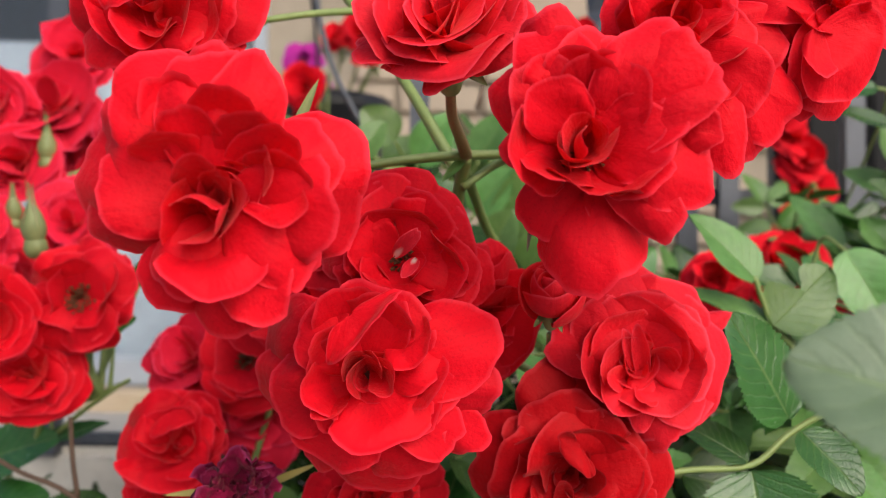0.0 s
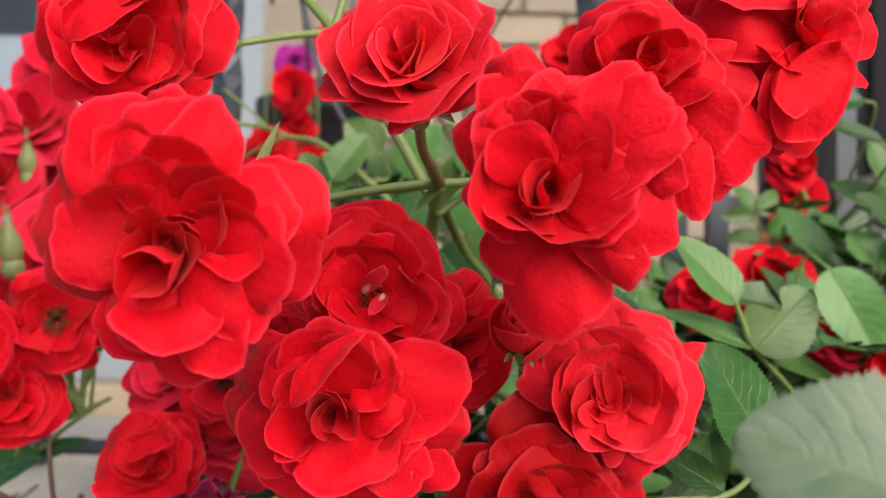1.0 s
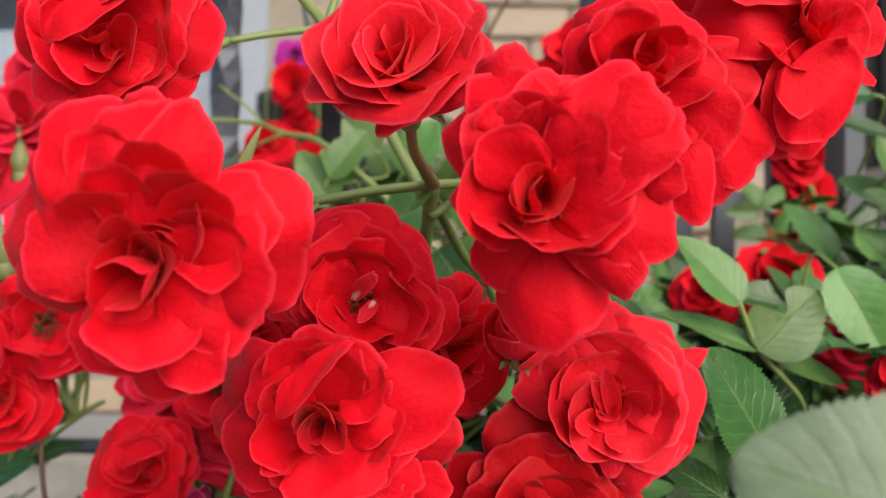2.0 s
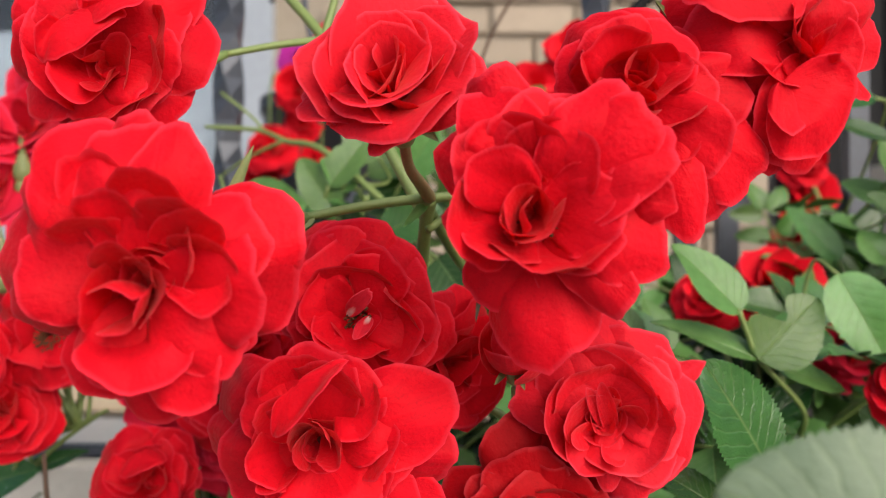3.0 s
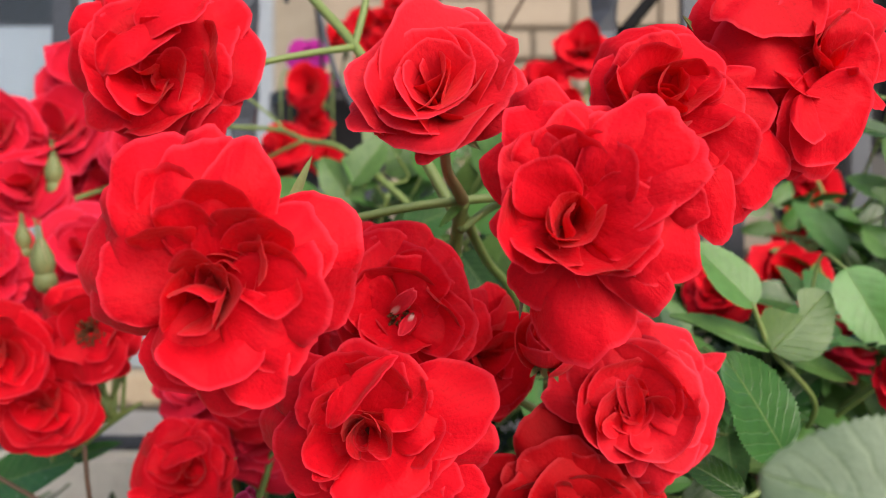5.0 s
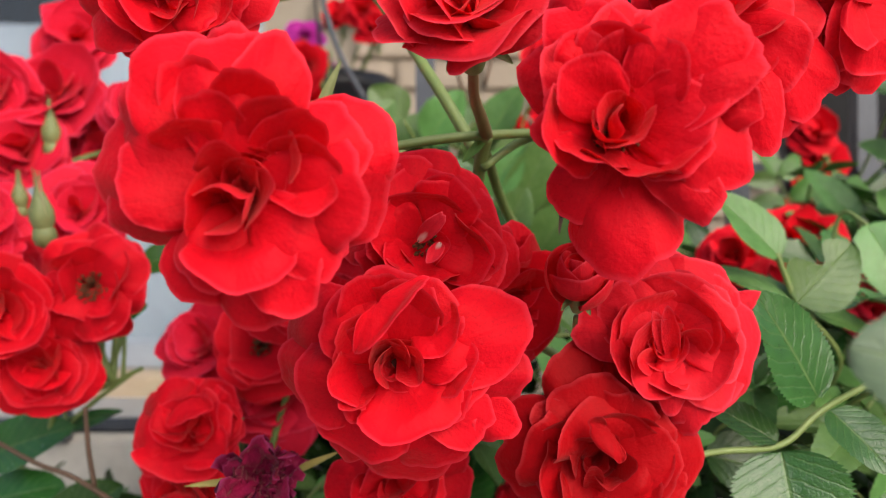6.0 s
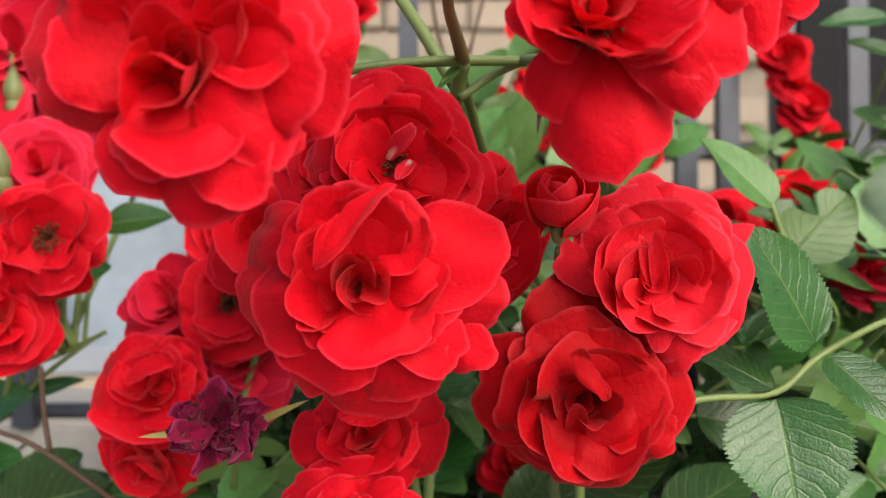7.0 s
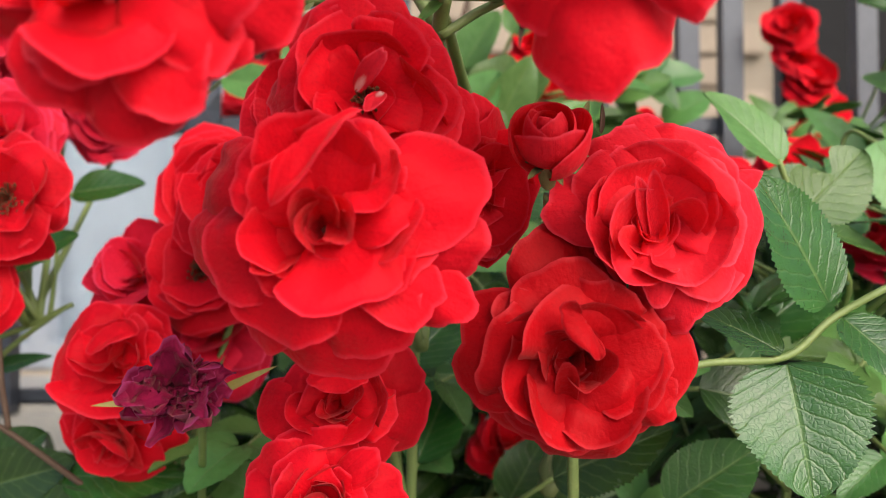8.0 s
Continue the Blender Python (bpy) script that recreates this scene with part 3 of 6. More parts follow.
structure("plinth", box_mesh("plinth", (5.0, 0.16, 0.976), CONCRETE, 0.008), (0, 0.70, 0.488), "pale concrete plinth under the railing", "plinth")

WALL_Y = 2.2
house = structure("wall_house", box_mesh("wall_house", (3.4, 0.22, 2.6), MORTAR), (1.23, WALL_Y + 0.125, 1.3), "tan brick house wall with recessed mortar joints", "wall")
structure("wall_below_window", box_mesh("wall_below_window", (2.2, 0.22, 0.74), CONCRETE), (-1.57, WALL_Y + 0.125, 0.37), "pale rendered wall below the window", "wall")
structure("wall_above_window", box_mesh("wall_above_window", (2.2, 0.22, 0.4), MORTAR), (-1.57, WALL_Y + 0.125, 2.4), "tan wall above the window", "wall")
structure("window_sill", box_mesh("window_sill", (2.2, 0.20, 0.07), SILL, 0.006), (-1.57, WALL_Y - 0.03, 0.776), "tan stone sill under the window", "sill")
# room wall whose colour holds the darkness seen in the upper glass
structure("room_wall", box_mesh("room_wall", (2.2, 0.05, 1.8), ROOM), (-1.57, WALL_Y + 0.9, 1.5), "wall inside the room, darkness behind the glass in its colour", "wall")

window = tagged(new("window_1"), "white painted window with pale blind behind glass", "window", kind="structure")
window.location = (-1.57, WALL_Y + 0.03, 1.50)
for x, w in ((1.045, 0.11), (0.58, 0.05), (-1.045, 0.11)):
    part("window_frame", box_mesh("window_frame", (w, 0.08, 1.36), PAINT, 0.006), window, "", Matrix.Translation((x, 0, 0)))
for z, h in ((-0.65, 0.07), (0.66, 0.06)):
    part("window_frame", box_mesh("window_frame", (1.98, 0.074, h), PAINT, 0.006), window, "", Matrix.Translation((0, 0.001, z)))
pane = part("pane", box_mesh("pane", (0.40, 0.006, 1.24), GLASS), window, "", Matrix.Translation((0.798, 0.012, 0.005)))
pane.visible_shadow = False
pane = part("pane", box_mesh("pane", (1.53, 0.006, 1.24), GLASS), window, "", Matrix.Translation((-0.215, 0.012, 0.005)))
pane.visible_shadow = False
part("blind", box_mesh("blind", (1.96, 0.01, 0.885), BLIND), window, "pale roller blind", Matrix.Translation((0, 0.10, -0.2025)))

# dark door further along the wall
door = tagged(new("door_1"), "black panelled door in the house wall", "door", kind="structure")
door.location = (1.43, WALL_Y - 0.02, 1.02)
part("leaf_panel", box_mesh("leaf_panel", (1.0, 0.05, 2.04), IRON_BLACK, 0.004), door)
for z in (0.5, -0.45):
    for x in (-0.2, 0.2):
        part("panel", box_mesh("panel", (0.30, 0.02, 0.75), IRON_BLACK, 0.008), door, "", Matrix.Translation((x, -0.03, z)))
structure("parapet", box_mesh("parapet", (1.6, 0.20, 1.33), CONCRETE, 0.01), (1.72, WALL_Y - 0.35, 0.665), "pale stone parapet before the dark door", "parapet")

# railing of grey iron on the plinth
railing = thing("railing", (0, 0.62, 0.95), "grey wrought iron railing with twisted bars on a plinth", "railing")


def bar_mesh(twisted, thick, height):
    n = 48
    verts, faces = [], []
    for i in range(n + 1):
        z = height * i / n
        a = 0.785 + (9.0 * z / height * 6.28 if twisted else 0.0)
        for k in range(4):
            c = a + k * math.pi / 2
            verts.append((thick * 0.707 * math.cos(c), thick * 0.707 * math.sin(c), z))
    for i in range(n):
        for k in range(4):
            p, q = i * 4 + k, i * 4 + (k + 1) % 4
            faces.append((p, q, q + 4, p + 4))
    faces += [(3, 2, 1, 0), tuple(range(4 * n, 4 * n + 4))]
    return mesh_of("bar", verts, faces, IRON, smooth=False)


BAR, TWISTED = bar_mesh(False, 0.014, 0.75), bar_mesh(True, 0.016, 0.75)
for i in range(-9, 12):
    part("bar", TWISTED if i % 2 == 1 else BAR, railing, "", Matrix.Translation((-0.019 + 0.1325 * i, 0, 0.02)))
for x in (0.178, 0.208, 0.300):
    part("bar", BAR, railing, "", Matrix.Translation((x, 0.004, 0.02)))
for z, h in ((0.028, 0.012), (0.215, 0.012), (0.76, 0.02)):
    part("rail", box_mesh("rail", (3.0, 0.010, h), IRON, 0.002), railing, "", Matrix.Translation((0.0, 0.013, z)))
part("scroll", tube("scroll", [(0.125, 0.0, 0.33), (0.165, -0.004, 0.38), (0.20, -0.006, 0.44), (0.24, -0.004, 0.52)], [0.005] * 4, IRON_BLACK), railing, "black diagonal scroll")
part("scroll", tube("scroll", [(-0.07, 0.0, 0.42), (-0.095, -0.006, 0.37), (-0.085, -0.006, 0.31), (-0.06, -0.004, 0.26)], [0.002] * 4, IRON), railing)

# hanging planter with petunias
planter = thing("planter", (-0.119, 0.86, 1.085), "black plastic planter hung behind the railing", "planter")
part("bowl", lathe("bowl", [(0.034, 0.0), (0.050, 0.02), (0.058, 0.09), (0.0615, 0.175), (0.065, 0.178), (0.065, 0.194), (0.060, 0.194), (0.056, 0.17)], POT, 28), planter)
part("soil", lathe("soil", [(0.054, 0.165), (0.052, 0.175), (0.02, 0.18)], EARTH, 20), planter, "dark potting soil")
part("hook", tube("hook", [(0.0, -0.062, 0.185), (0.0, -0.12, 0.26), (0.0, -0.236, 0.262), (0.0, -0.245, 0.22)], [0.0018] * 4, IRON), planter)


# ---- canes of the bush ----
CANES = []


def cane(points, radii, label, material=None, name="rose_cane", thorns=0, category="stem", track=True):
    ob = new(name, tube(name, points, radii, material or STEM))
    tagged(ob, label, category, "stems of the rose bush")
    rng = random.Random(len(CANES) + 3)
    pts = [Vector(p) for p in points]
    for _ in range(thorns):
        i = rng.randrange(len(pts) - 1)
        t = rng.random()
        p = pts[i].lerp(pts[i + 1], t)
        d = Vector((rng.uniform(-1, 1), rng.uniform(-1, 0.2), rng.uniform(-0.4, 0.4))).normalized()
        q = d.to_track_quat("Z", "Y").to_matrix().to_4x4()
        part("thorn", lathe("thorn", [(0.0016, 0.0), (0.0009, 0.0022), (0.0002, 0.005)], STEM_RED, 6), ob, "", Matrix.Translation(p) @ q)
    if track:
        for a, b in zip(pts, pts[1:]):
            CANES.extend(a.lerp(b, k / 5) for k in range(6))
    return ob


GREEN_CANE = "green smooth rose cane rising through the bush"
# main canes from the bed
for x0, x1, y1, z1, bow in ((-0.26, -0.222, 0.43, 1.14, -0.03), (-0.10, -0.09, 0.375, 0.99, 0.02), (-0.02, 0.000, 0.322, 1.10, -0.02), (0.06, 0.045, 0.300, 1.06, 0.02),
                            (0.10, 0.105, 0.33, 0.95, 0.02), (0.16, 0.165, 0.40, 1.08, -0.02), (0.27, 0.262, 0.57, 1.14, 0.03), (0.05, 0.070, 0.53, 1.15, 0.02), (-0.12, -0.122, 0.56, 1.15, 0.02)):
    y0 = min(y1 + 0.08, 0.55)
    cane([(x0, y0, 0.04), (x0 + bow, y0 + 0.01, 0.4), (x1 + bow * 0.6, (y0 + y1) / 2 + 0.01, 0.8), (x1, y1, z1)], [0.006, 0.0046, 0.0028, 0.0015], GREEN_CANE)

# stems seen between the flowers
LIGHT = "light green smooth flowering stem"
cane([(-0.030, 0.262, 1.134), (-0.010, 0.270, 1.1385), (0.007, 0.277, 1.141), (0.026, 0.285, 1.143)], [0.0014, 0.0016, 0.0017, 0.0015], LIGHT)
cane([(0.005, 0.290, 1.136), (-0.010, 0.300, 1.163), (-0.034, 0.325, 1.203), (-0.064, 0.340, 1.238)], [0.0022, 0.0021, 0.0021, 0.0018], LIGHT, thorns=1)
cane([(-0.035, 0.325, 1.203), (-0.031, 0.330, 1.222), (-0.026, 0.333, 1.250)], [0.0016, 0.0015, 0.0013], LIGHT)
cane([(-0.066, 0.304, 1.193), (-0.051, 0.312, 1.198), (-0.035, 0.323, 1.203)], [0.0012, 0.0013, 0.0015], LIGHT)
cane([(0.007, 0.277, 1.141), (0.005, 0.288, 1.130), (0.000, 0.322, 1.09)], [0.0024, 0.0022, 0.0024], LIGHT)
cane([(0.007, 0.285, 1.137), (0.017, 0.330, 1.120), (0.031, 0.37, 1.103), (0.05, 0.42, 1.06), (0.06, 0.44, 0.98)], [0.0018, 0.0018, 0.0018, 0.002, 0.002], LIGHT)
cane([(0.006, 0.283, 1.131), (0.0165, 0.287, 1.139), (0.026, 0.285, 1.143)], [0.0014, 0.0014, 0.0013], LIGHT)
cane([(-0.132, 0.50, 1.198), (-0.101, 0.50, 1.196), (-0.081, 0.48, 1.187), (-0.052, 0.46, 1.176), (0.0, 0.42, 1.12), (0.0, 0.322, 1.04)], [0.0012, 0.0014, 0.0016, 0.0018, 0.0022, 0.0024], LIGHT)
cane([(-0.123, 0.50, 1.218), (-0.105, 0.50, 1.204), (-0.098, 0.499, 1.196)], [0.0008, 0.0009, 0.0011], LIGHT)
cane([(-0.123, 0.50, 1.169), (-0.102, 0.49, 1.180), (-0.082, 0.48, 1.187)], [0.0008, 0.0009, 0.0011], LIGHT)
DRY = "thin dark brown dry twig"
cane([(-0.021, 0.55, 1.30), (-0.006, 0.55, 1.268), (0.01, 0.54, 1.20), (0.07, 0.53, 1.14)], [0.0010, 0.0012, 0.0014, 0.0016], DRY, BARK, "dry_twig")
cane([(-0.006, 0.55, 1.30), (-0.006, 0.55, 1.268)], [0.0012, 0.0014], DRY, BARK, "dry_twig")
cane([(0.056, 0.55, 1.30), (0.034, 0.55, 1.260), (0.02, 0.54, 1.21)], [0.0011, 0.0012, 0.0013], DRY, BARK, "dry_twig")
cane([(-0.204, 0.36, 1.032), (-0.177, 0.36, 1.017), (-0.154, 0.36, 1.007), (-0.11, 0.37, 0.97)], [0.0008, 0.0010, 0.0011, 0.0013], DRY, BARK, "dry_twig")
cane([(-0.156, 0.36, 1.040), (-0.1545, 0.36, 1.022), (-0.152, 0.36, 1.007)], [0.0010, 0.0011, 0.0012], DRY, BARK, "dry_twig")
cane([(-0.20, 0.40, 1.030), (-0.169, 0.40, 1.040), (-0.146, 0.40, 1.051)], [0.0012, 0.0012, 0.0010], LIGHT)
cane([(-0.190, 0.40, 1.016), (-0.169, 0.40, 1.035), (-0.150, 0.40, 1.049)], [0.0012, 0.0012, 0.0010], LIGHT)


def footing(ob, foot, bend=0.5, r=0.0012, material=None):
    """A flower stalk from the calyx of ob to the cane point nearest to foot."""
    near = min(CANES, key=lambda p: (p - Vector(foot)).length + (0.05 if p.z > foot[2] + 0.03 else 0))
    inv = ob.matrix_basis.inverted()
    a, b = Vector((0, 0, -0.009)), Vector((0, 0, -0.022))
    e = inv @ near
    mid = b.lerp(e, bend)
    part("stalk", tube("stalk", [a, b, mid, e], [r, r, r * 1.2, r * 1.4], material or STEM, 7), ob, "green stalk")
    return ob


# ---- the roses in front ----
ROSE = "bright red double rose with ruffled petals"

r = rose((-0.0461, 0.1780, 1.1167), 4, -8, ROSE + ", wide open", RED)
petal(r, "outer", (-0.46, 0.17, -1.37), (-0.86, 3.47, -1.71), 2.05)
petal(r, "outer", (-0.62, 0.13, -1.38), (-2.21, 3.14, -1.76), 2.3)
petal(r, "outer", (-0.79, -0.19, -1.35), (-3.63, 0.5, -1.49), 2.42)
petal(r, "outer", (0.02, -0.08, -1.3), (2.98, 1.27, -1.89), 2.47)
petal(r, "outer", (0, -0.27, -1.28), (2.81, -0.33, -1.58), 2.58)
petal(r, "outer", (-0.53, -0.56, -1.27), (-1.44, -2.62, -0.9), 1.93)
petal(r, "outer", (-0.29, -0.61, -1.25), (0.58, -2.98, -0.7), 2.54)
petal(r, "outer", (-0.12, -0.42, -1.27), (1.84, -1.57, -1.17), 1.83)
petal(r, "outer", (-0.75, -0.32, -1.32), (-3.23, -0.58, -1.31), 1.81)
petal(r, "middle", (-0.6, -0.01, -1.15), (-2.8, 1.99, -1.19), 2.73)
petal(r, "middle", (-0.38, 0.12, -1.16), (-0.62, 3.28, -1.32), 2.26)
petal(r, "middle", (-0.08, -0.09, -1.11), (2.29, 1.22, -0.82), 2.02)
petal(r, "middle", (-0.26, 0.09, -1.14), (0.62, 3.02, -0.89), 1.89, cup=-0.1)
petal(r, "middle", (-0.61, -0.19, -1.13), (-2.86, 0.3, -0.85), 2.13)
petal(r, "middle", (-0.43, -0.44, -1.08), (-1.12, -2.21, -0.48), 1.66)
petal(r, "middle", (-0.21, -0.49, -1.06), (1.07, -2.58, -0.17), 1.78)
petal(r, "middle", (-0.09, -0.25, -1.08), (2.3, -0.24, -0.01), 2.69, cup=-0.1)
petal(r, "middle", (-0.15, -0.39, -1.07), (1.67, -1.64, -0.16), 1.53)
petal(r, "near", (-0.6, -0.03, -1.51), (-1.53, 2.5, -0.66), 1.77)
petal(r, "near", (-0.63, -0.17, -1.49), (-1.59, 1.3, -0.09), 1.52, cup=0.2, curl=-0.12)
petal(r, "near", (-0.57, -0.35, -1.46), (-1.2, -0.41, -0.03), 1.65)
petal(r, "near", (-0.46, -0.52, -1.43), (-0.06, -1.89, 0.51), 2.22, cup=0.3)
petal(r, "near", (-0.46, -0.05, -1.49), (-0.08, 2.37, -0.19), 1.76)
petal(r, "near", (-0.55, -0.11, -1.49), (-0.9, 1.85, -0.02), 1.4)
petal(r, "near", (-0.38, -0.12, -1.48), (0.66, 1.79, 0.15), 1.4)
petal(r, "near", (0.11, 0.62, -1.55), (1.47, -0.28, 0.45), 1.28)
petal(r, "near", (-0.27, -0.24, -1.45), (1.61, 0.66, 0.12), 1.52)
petal(r, "near", (-0.32, -0.16, -1.47), (1.26, 1.35, 0.2), 1.4)
petal(r, "near", (-0.02, 0.86, -1.59), (0.94, 0.47, 0.35), 1.05)
petal(r, "inner", (-0.55, -0.18, -1.53), (-0.46, 0.88, 0.15), 1.28)
petal(r, "inner", (-0.56, -0.33, -1.51), (-0.53, 0, 0.27), 1.17)
petal(r, "inner", (-0.39, -0.32, -1.5), (0.46, 0.05, 0.23), 1.29)
petal(r, "inner", (-0.49, -0.45, -1.49), (-0.1, -0.77, 0.3), 1.4)
petal(r, "inner", (-0.47, -0.25, -1.52), (0, 0.43, 0.14), 0.94)
footing(r, (-0.030, 0.262, 1.134), 0.5, 0.0014)
r = rose((0.0332, 0.1920, 1.1319), -6, 2, ROSE + ", brown stamens showing", RED, tuft=(70, 0.0100, 0.0115), furled=0)
petal(r, "outer", (0.01, -0.34, -1.32), (0.25, -3.33, -1.05), 2.72, point=0.06)
petal(r, "outer", (-0.17, -0.19, -1.3), (-1.25, -2.08, -1.15), 1.69)
petal(r, "outer", (0.13, -0.2, -1.33), (1.25, -2.18, -1.21), 1.69)
petal(r, "outer", (-0.18, 0.48, -1.27), (-1.23, 3.37, -0.66), 1.81)
petal(r, "outer", (0, 0.41, -1.29), (0.23, 2.86, -0.83), 2.59)
petal(r, "outer", (-0.25, 0.32, -1.27), (-1.82, 2.07, -0.54), 2.32)
petal(r, "outer", (0.22, 0.38, -0.81), (1.84, 2.63, 0.2), 1.86)
petal(r, "outer", (0.3, 0.32, -0.83), (2.46, 2.1, 0.42), 1.84)
petal(r, "outer", (0.35, 0.22, -0.83), (2.81, 1.3, 0.45), 1.71)
petal(r, "outer", (1.78, 0.34, -0.58), (2.81, 0.32, 0.02), 1.1)
petal(r, "outer", (0.32, -0.05, -0.84), (2.65, -0.78, 0), 2.1)
petal(r, "outer", (0.22, -0.18, -1.34), (1.94, -1.94, -0.27), 1.39)
petal(r, "outer", (-0.26, 0.11, -1.28), (-1.9, 0.32, -0.19), 1.92)
petal(r, "middle", (-0.15, 0.33, -1.08), (-1.18, 2.61, -0.09), 2.15)
petal(r, "middle", (-0.06, 0.32, -1.09), (-0.31, 2.51, -0.08), 2.02)
petal(r, "middle", (0.06, 0.3, -1.1), (0.78, 2.27, -0.1), 2.02)
petal(r, "middle", (-0.18, 0.23, -1.08), (-1.49, 1.64, 0.21), 1.89)
petal(r, "middle", (0.14, 0.28, -1.11), (1.55, 2.03, 0.21), 1.62)
petal(r, "middle", (0.21, 0.18, -1.12), (2.17, 1.1, 0.41), 1.86)
petal(r, "middle", (0.17, 0.05, -1.12), (1.77, -0.08, 0.31), 1.98)
petal(r, "middle", (0.15, -0.05, -1.12), (1.61, -1.02, 0.1), 1.62)
petal(r, "cream", (0, 0.18, -1.2), (0.27, 1.15, -0.49), 1.66, CREAM)
petal(r, "cream", (0.09, 0.09, -1.21), (1.11, 0.28, -0.61), 1.4, CREAM)
petal(r, "cream", (-0.1, 0.14, -1.19), (-0.7, 0.77, -0.4), 1.28, CREAM)
petal(r, "near", (-0.1, 0.25, -0.69), (-0.78, 2, 0.35), 2.1)
petal(r, "near", (0, 0.23, -0.7), (0.18, 1.84, 0.35), 1.85)
petal(r, "near", (0.1, 0.2, -0.71), (1.07, 1.47, 0.39), 1.47)
petal(r, "near", (-0.15, 0.16, -0.68), (-1.31, 1.12, 0.48), 1.6)
petal(r, "near", (0.14, 0.1, -0.72), (1.48, 0.57, 0.37), 1.35)
petal(r, "near", (-0.62, 0.01, -1.39), (-1.7, -0.45, 0.67), 2.13)
petal(r, "near", (-0.36, 0.01, -1.42), (-0.96, -1.04, 0.67), 1.87)
petal(r, "near", (0.04, 0.01, -1.46), (0.17, -1.2, 0.59), 2.49)
petal(r, "near", (0.43, 0.02, -1.5), (1.18, -0.91, 0.45), 1.87)
petal(r, "inner", (-0.16, -0.12, -1.5), (-0.61, 0.26, 0.38), 1.26)
petal(r, "inner", (-0.1, 0.01, -1.5), (0.36, 0.14, 0.27), 1.01)
petal(r, "inner", (-0.16, 0.08, -1.49), (-0.55, -0.38, 0.45), 1.13)
petal(r, "inner", (-0.07, 0.15, -1.5), (0.05, -0.58, 0.43), 1.51)
petal(r, "inner", (-0.03, -0.12, -1.51), (-0.23, -0.03, 0.48), 0.88)
footing(r, (0.026, 0.285, 1.143), 0.5, 0.0014)
r = rose((0.0555, 0.2040, 1.1594), -4, 4, ROSE + ", shell-like and overlapping", RED)
petal(r, "outer", (0.03, 0.53, -1.27), (-0.95, 2.18, -0.94), 2.07)
petal(r, "outer", (0.18, 0.55, -1.28), (0.28, 2.39, -1.01), 2.07)
petal(r, "outer", (0.35, 0.48, -1.3), (1.7, 1.77, -1.15), 1.93)
petal(r, "outer", (0.52, 0.24, -1.33), (3.06, -0.25, -1.14), 3.02)
petal(r, "outer", (0.53, 0.03, -1.34), (3.15, -1.93, -1.36), 2.2)
petal(r, "outer", (0.39, -0.07, -1.34), (2.05, -2.8, -1.49), 2.07)
petal(r, "outer", (-0.05, 0.4, -1.27), (-1.57, 1.15, -0.97), 1.93)
petal(r, "middle", (0.43, 0.25, -1.12), (2.99, 0.22, -1.1), 2.05)
petal(r, "middle", (0.25, 0.41, -1.09), (1.19, 1.66, -0.52), 2.03)
petal(r, "middle", (0.07, 0.42, -1.08), (-0.6, 1.79, -0.39), 2.17)
petal(r, "middle", (0.23, 0.36, -1.1), (0.99, 1.19, -0.54), 1.49)
petal(r, "middle", (0.41, 0.18, -1.12), (1.94, -0.08, -0.34), 1.88)
petal(r, "middle", (0.35, 0.07, -1.12), (2.03, -1.64, -0.46), 2.02)
petal(r, "middle", (0.28, -0.08, -1.13), (1.41, -3.11, -0.62), 1.62)
petal(r, "near", (0.22, 0.44, -1.44), (0.38, 1.03, 0.07), 1.75)
petal(r, "near", (0.45, 0.12, -1.48), (1.44, -0.55, 0.06), 1.48)
petal(r, "near", (0.11, 0.46, -1.43), (-0.65, 1.16, 0.15), 2.16)
petal(r, "near", (0.18, 0.54, -1.43), (1.15, 0.45, -0.03), 1.35)
petal(r, "near", (0.05, 0.38, -1.43), (-1.16, 0.44, 0.13), 1.62)
petal(r, "near", (0.29, 0.17, -1.47), (1.03, -1.48, -0.16), 1.75)
petal(r, "inner", (0.27, 0.42, -1.5), (0.48, 0.4, 0.2), 1.21)
petal(r, "inner", (0.16, 0.42, -1.49), (-0.15, 0.4, 0.24), 1.21)
petal(r, "inner", (0.08, 0.31, -1.49), (-0.66, -0.24, 0.23), 1.21)
petal(r, "inner", (0.18, 0.23, -1.5), (-0.02, -0.75, 0.15), 1.21)
footing(r, (0.026, 0.285, 1.143))
r = rose((0.0966, 0.2090, 1.1701), 14, 4, ROSE + ", loose and turned aside", RED)
petal(r, "outer", (0.44, 0.56, -1.19), (-2.35, 2.05, -1.63), 2.55)
petal(r, "outer", (0.61, 0.71, -1.14), (-0.97, 3.29, -1.2), 3.11)
petal(r, "outer", (0.85, 0.69, -1.08), (1.06, 3.1, -0.71), 2.55)
petal(r, "outer", (0.5, 0.39, -1.19), (-1.85, 0.64, -1.6), 2.69)
petal(r, "outer", (0.64, 0.13, -1.17), (-0.7, -1.48, -1.47), 2.55)
petal(r, "outer", (0.78, 0, -1.15), (0.45, -2.59, -1.26), 1.98)
petal(r, "outer", (0.69, 0, -1.17), (-0.29, -2.54, -1.44), 1.41)
petal(r, "outer", (0.99, 0.54, -1.06), (2.2, 1.89, -0.51), 1.56)
petal(r, "outer", (1.01, 0.42, -1.06), (2.4, 0.9, -0.53), 1.84)
petal(r, "outer", (0.99, 0.21, -1.08), (2.19, -0.84, -0.7), 0.85)
petal(r, "outer", (0.85, 0.08, -1.12), (1.05, -1.9, -1.06), 1.56)
petal(r, "middle", (0.42, 0.39, -1), (-2.25, 1.1, -1.11), 2.64)
petal(r, "middle", (0.61, 0.55, -0.95), (-0.38, 2.61, -0.48), 2.36)
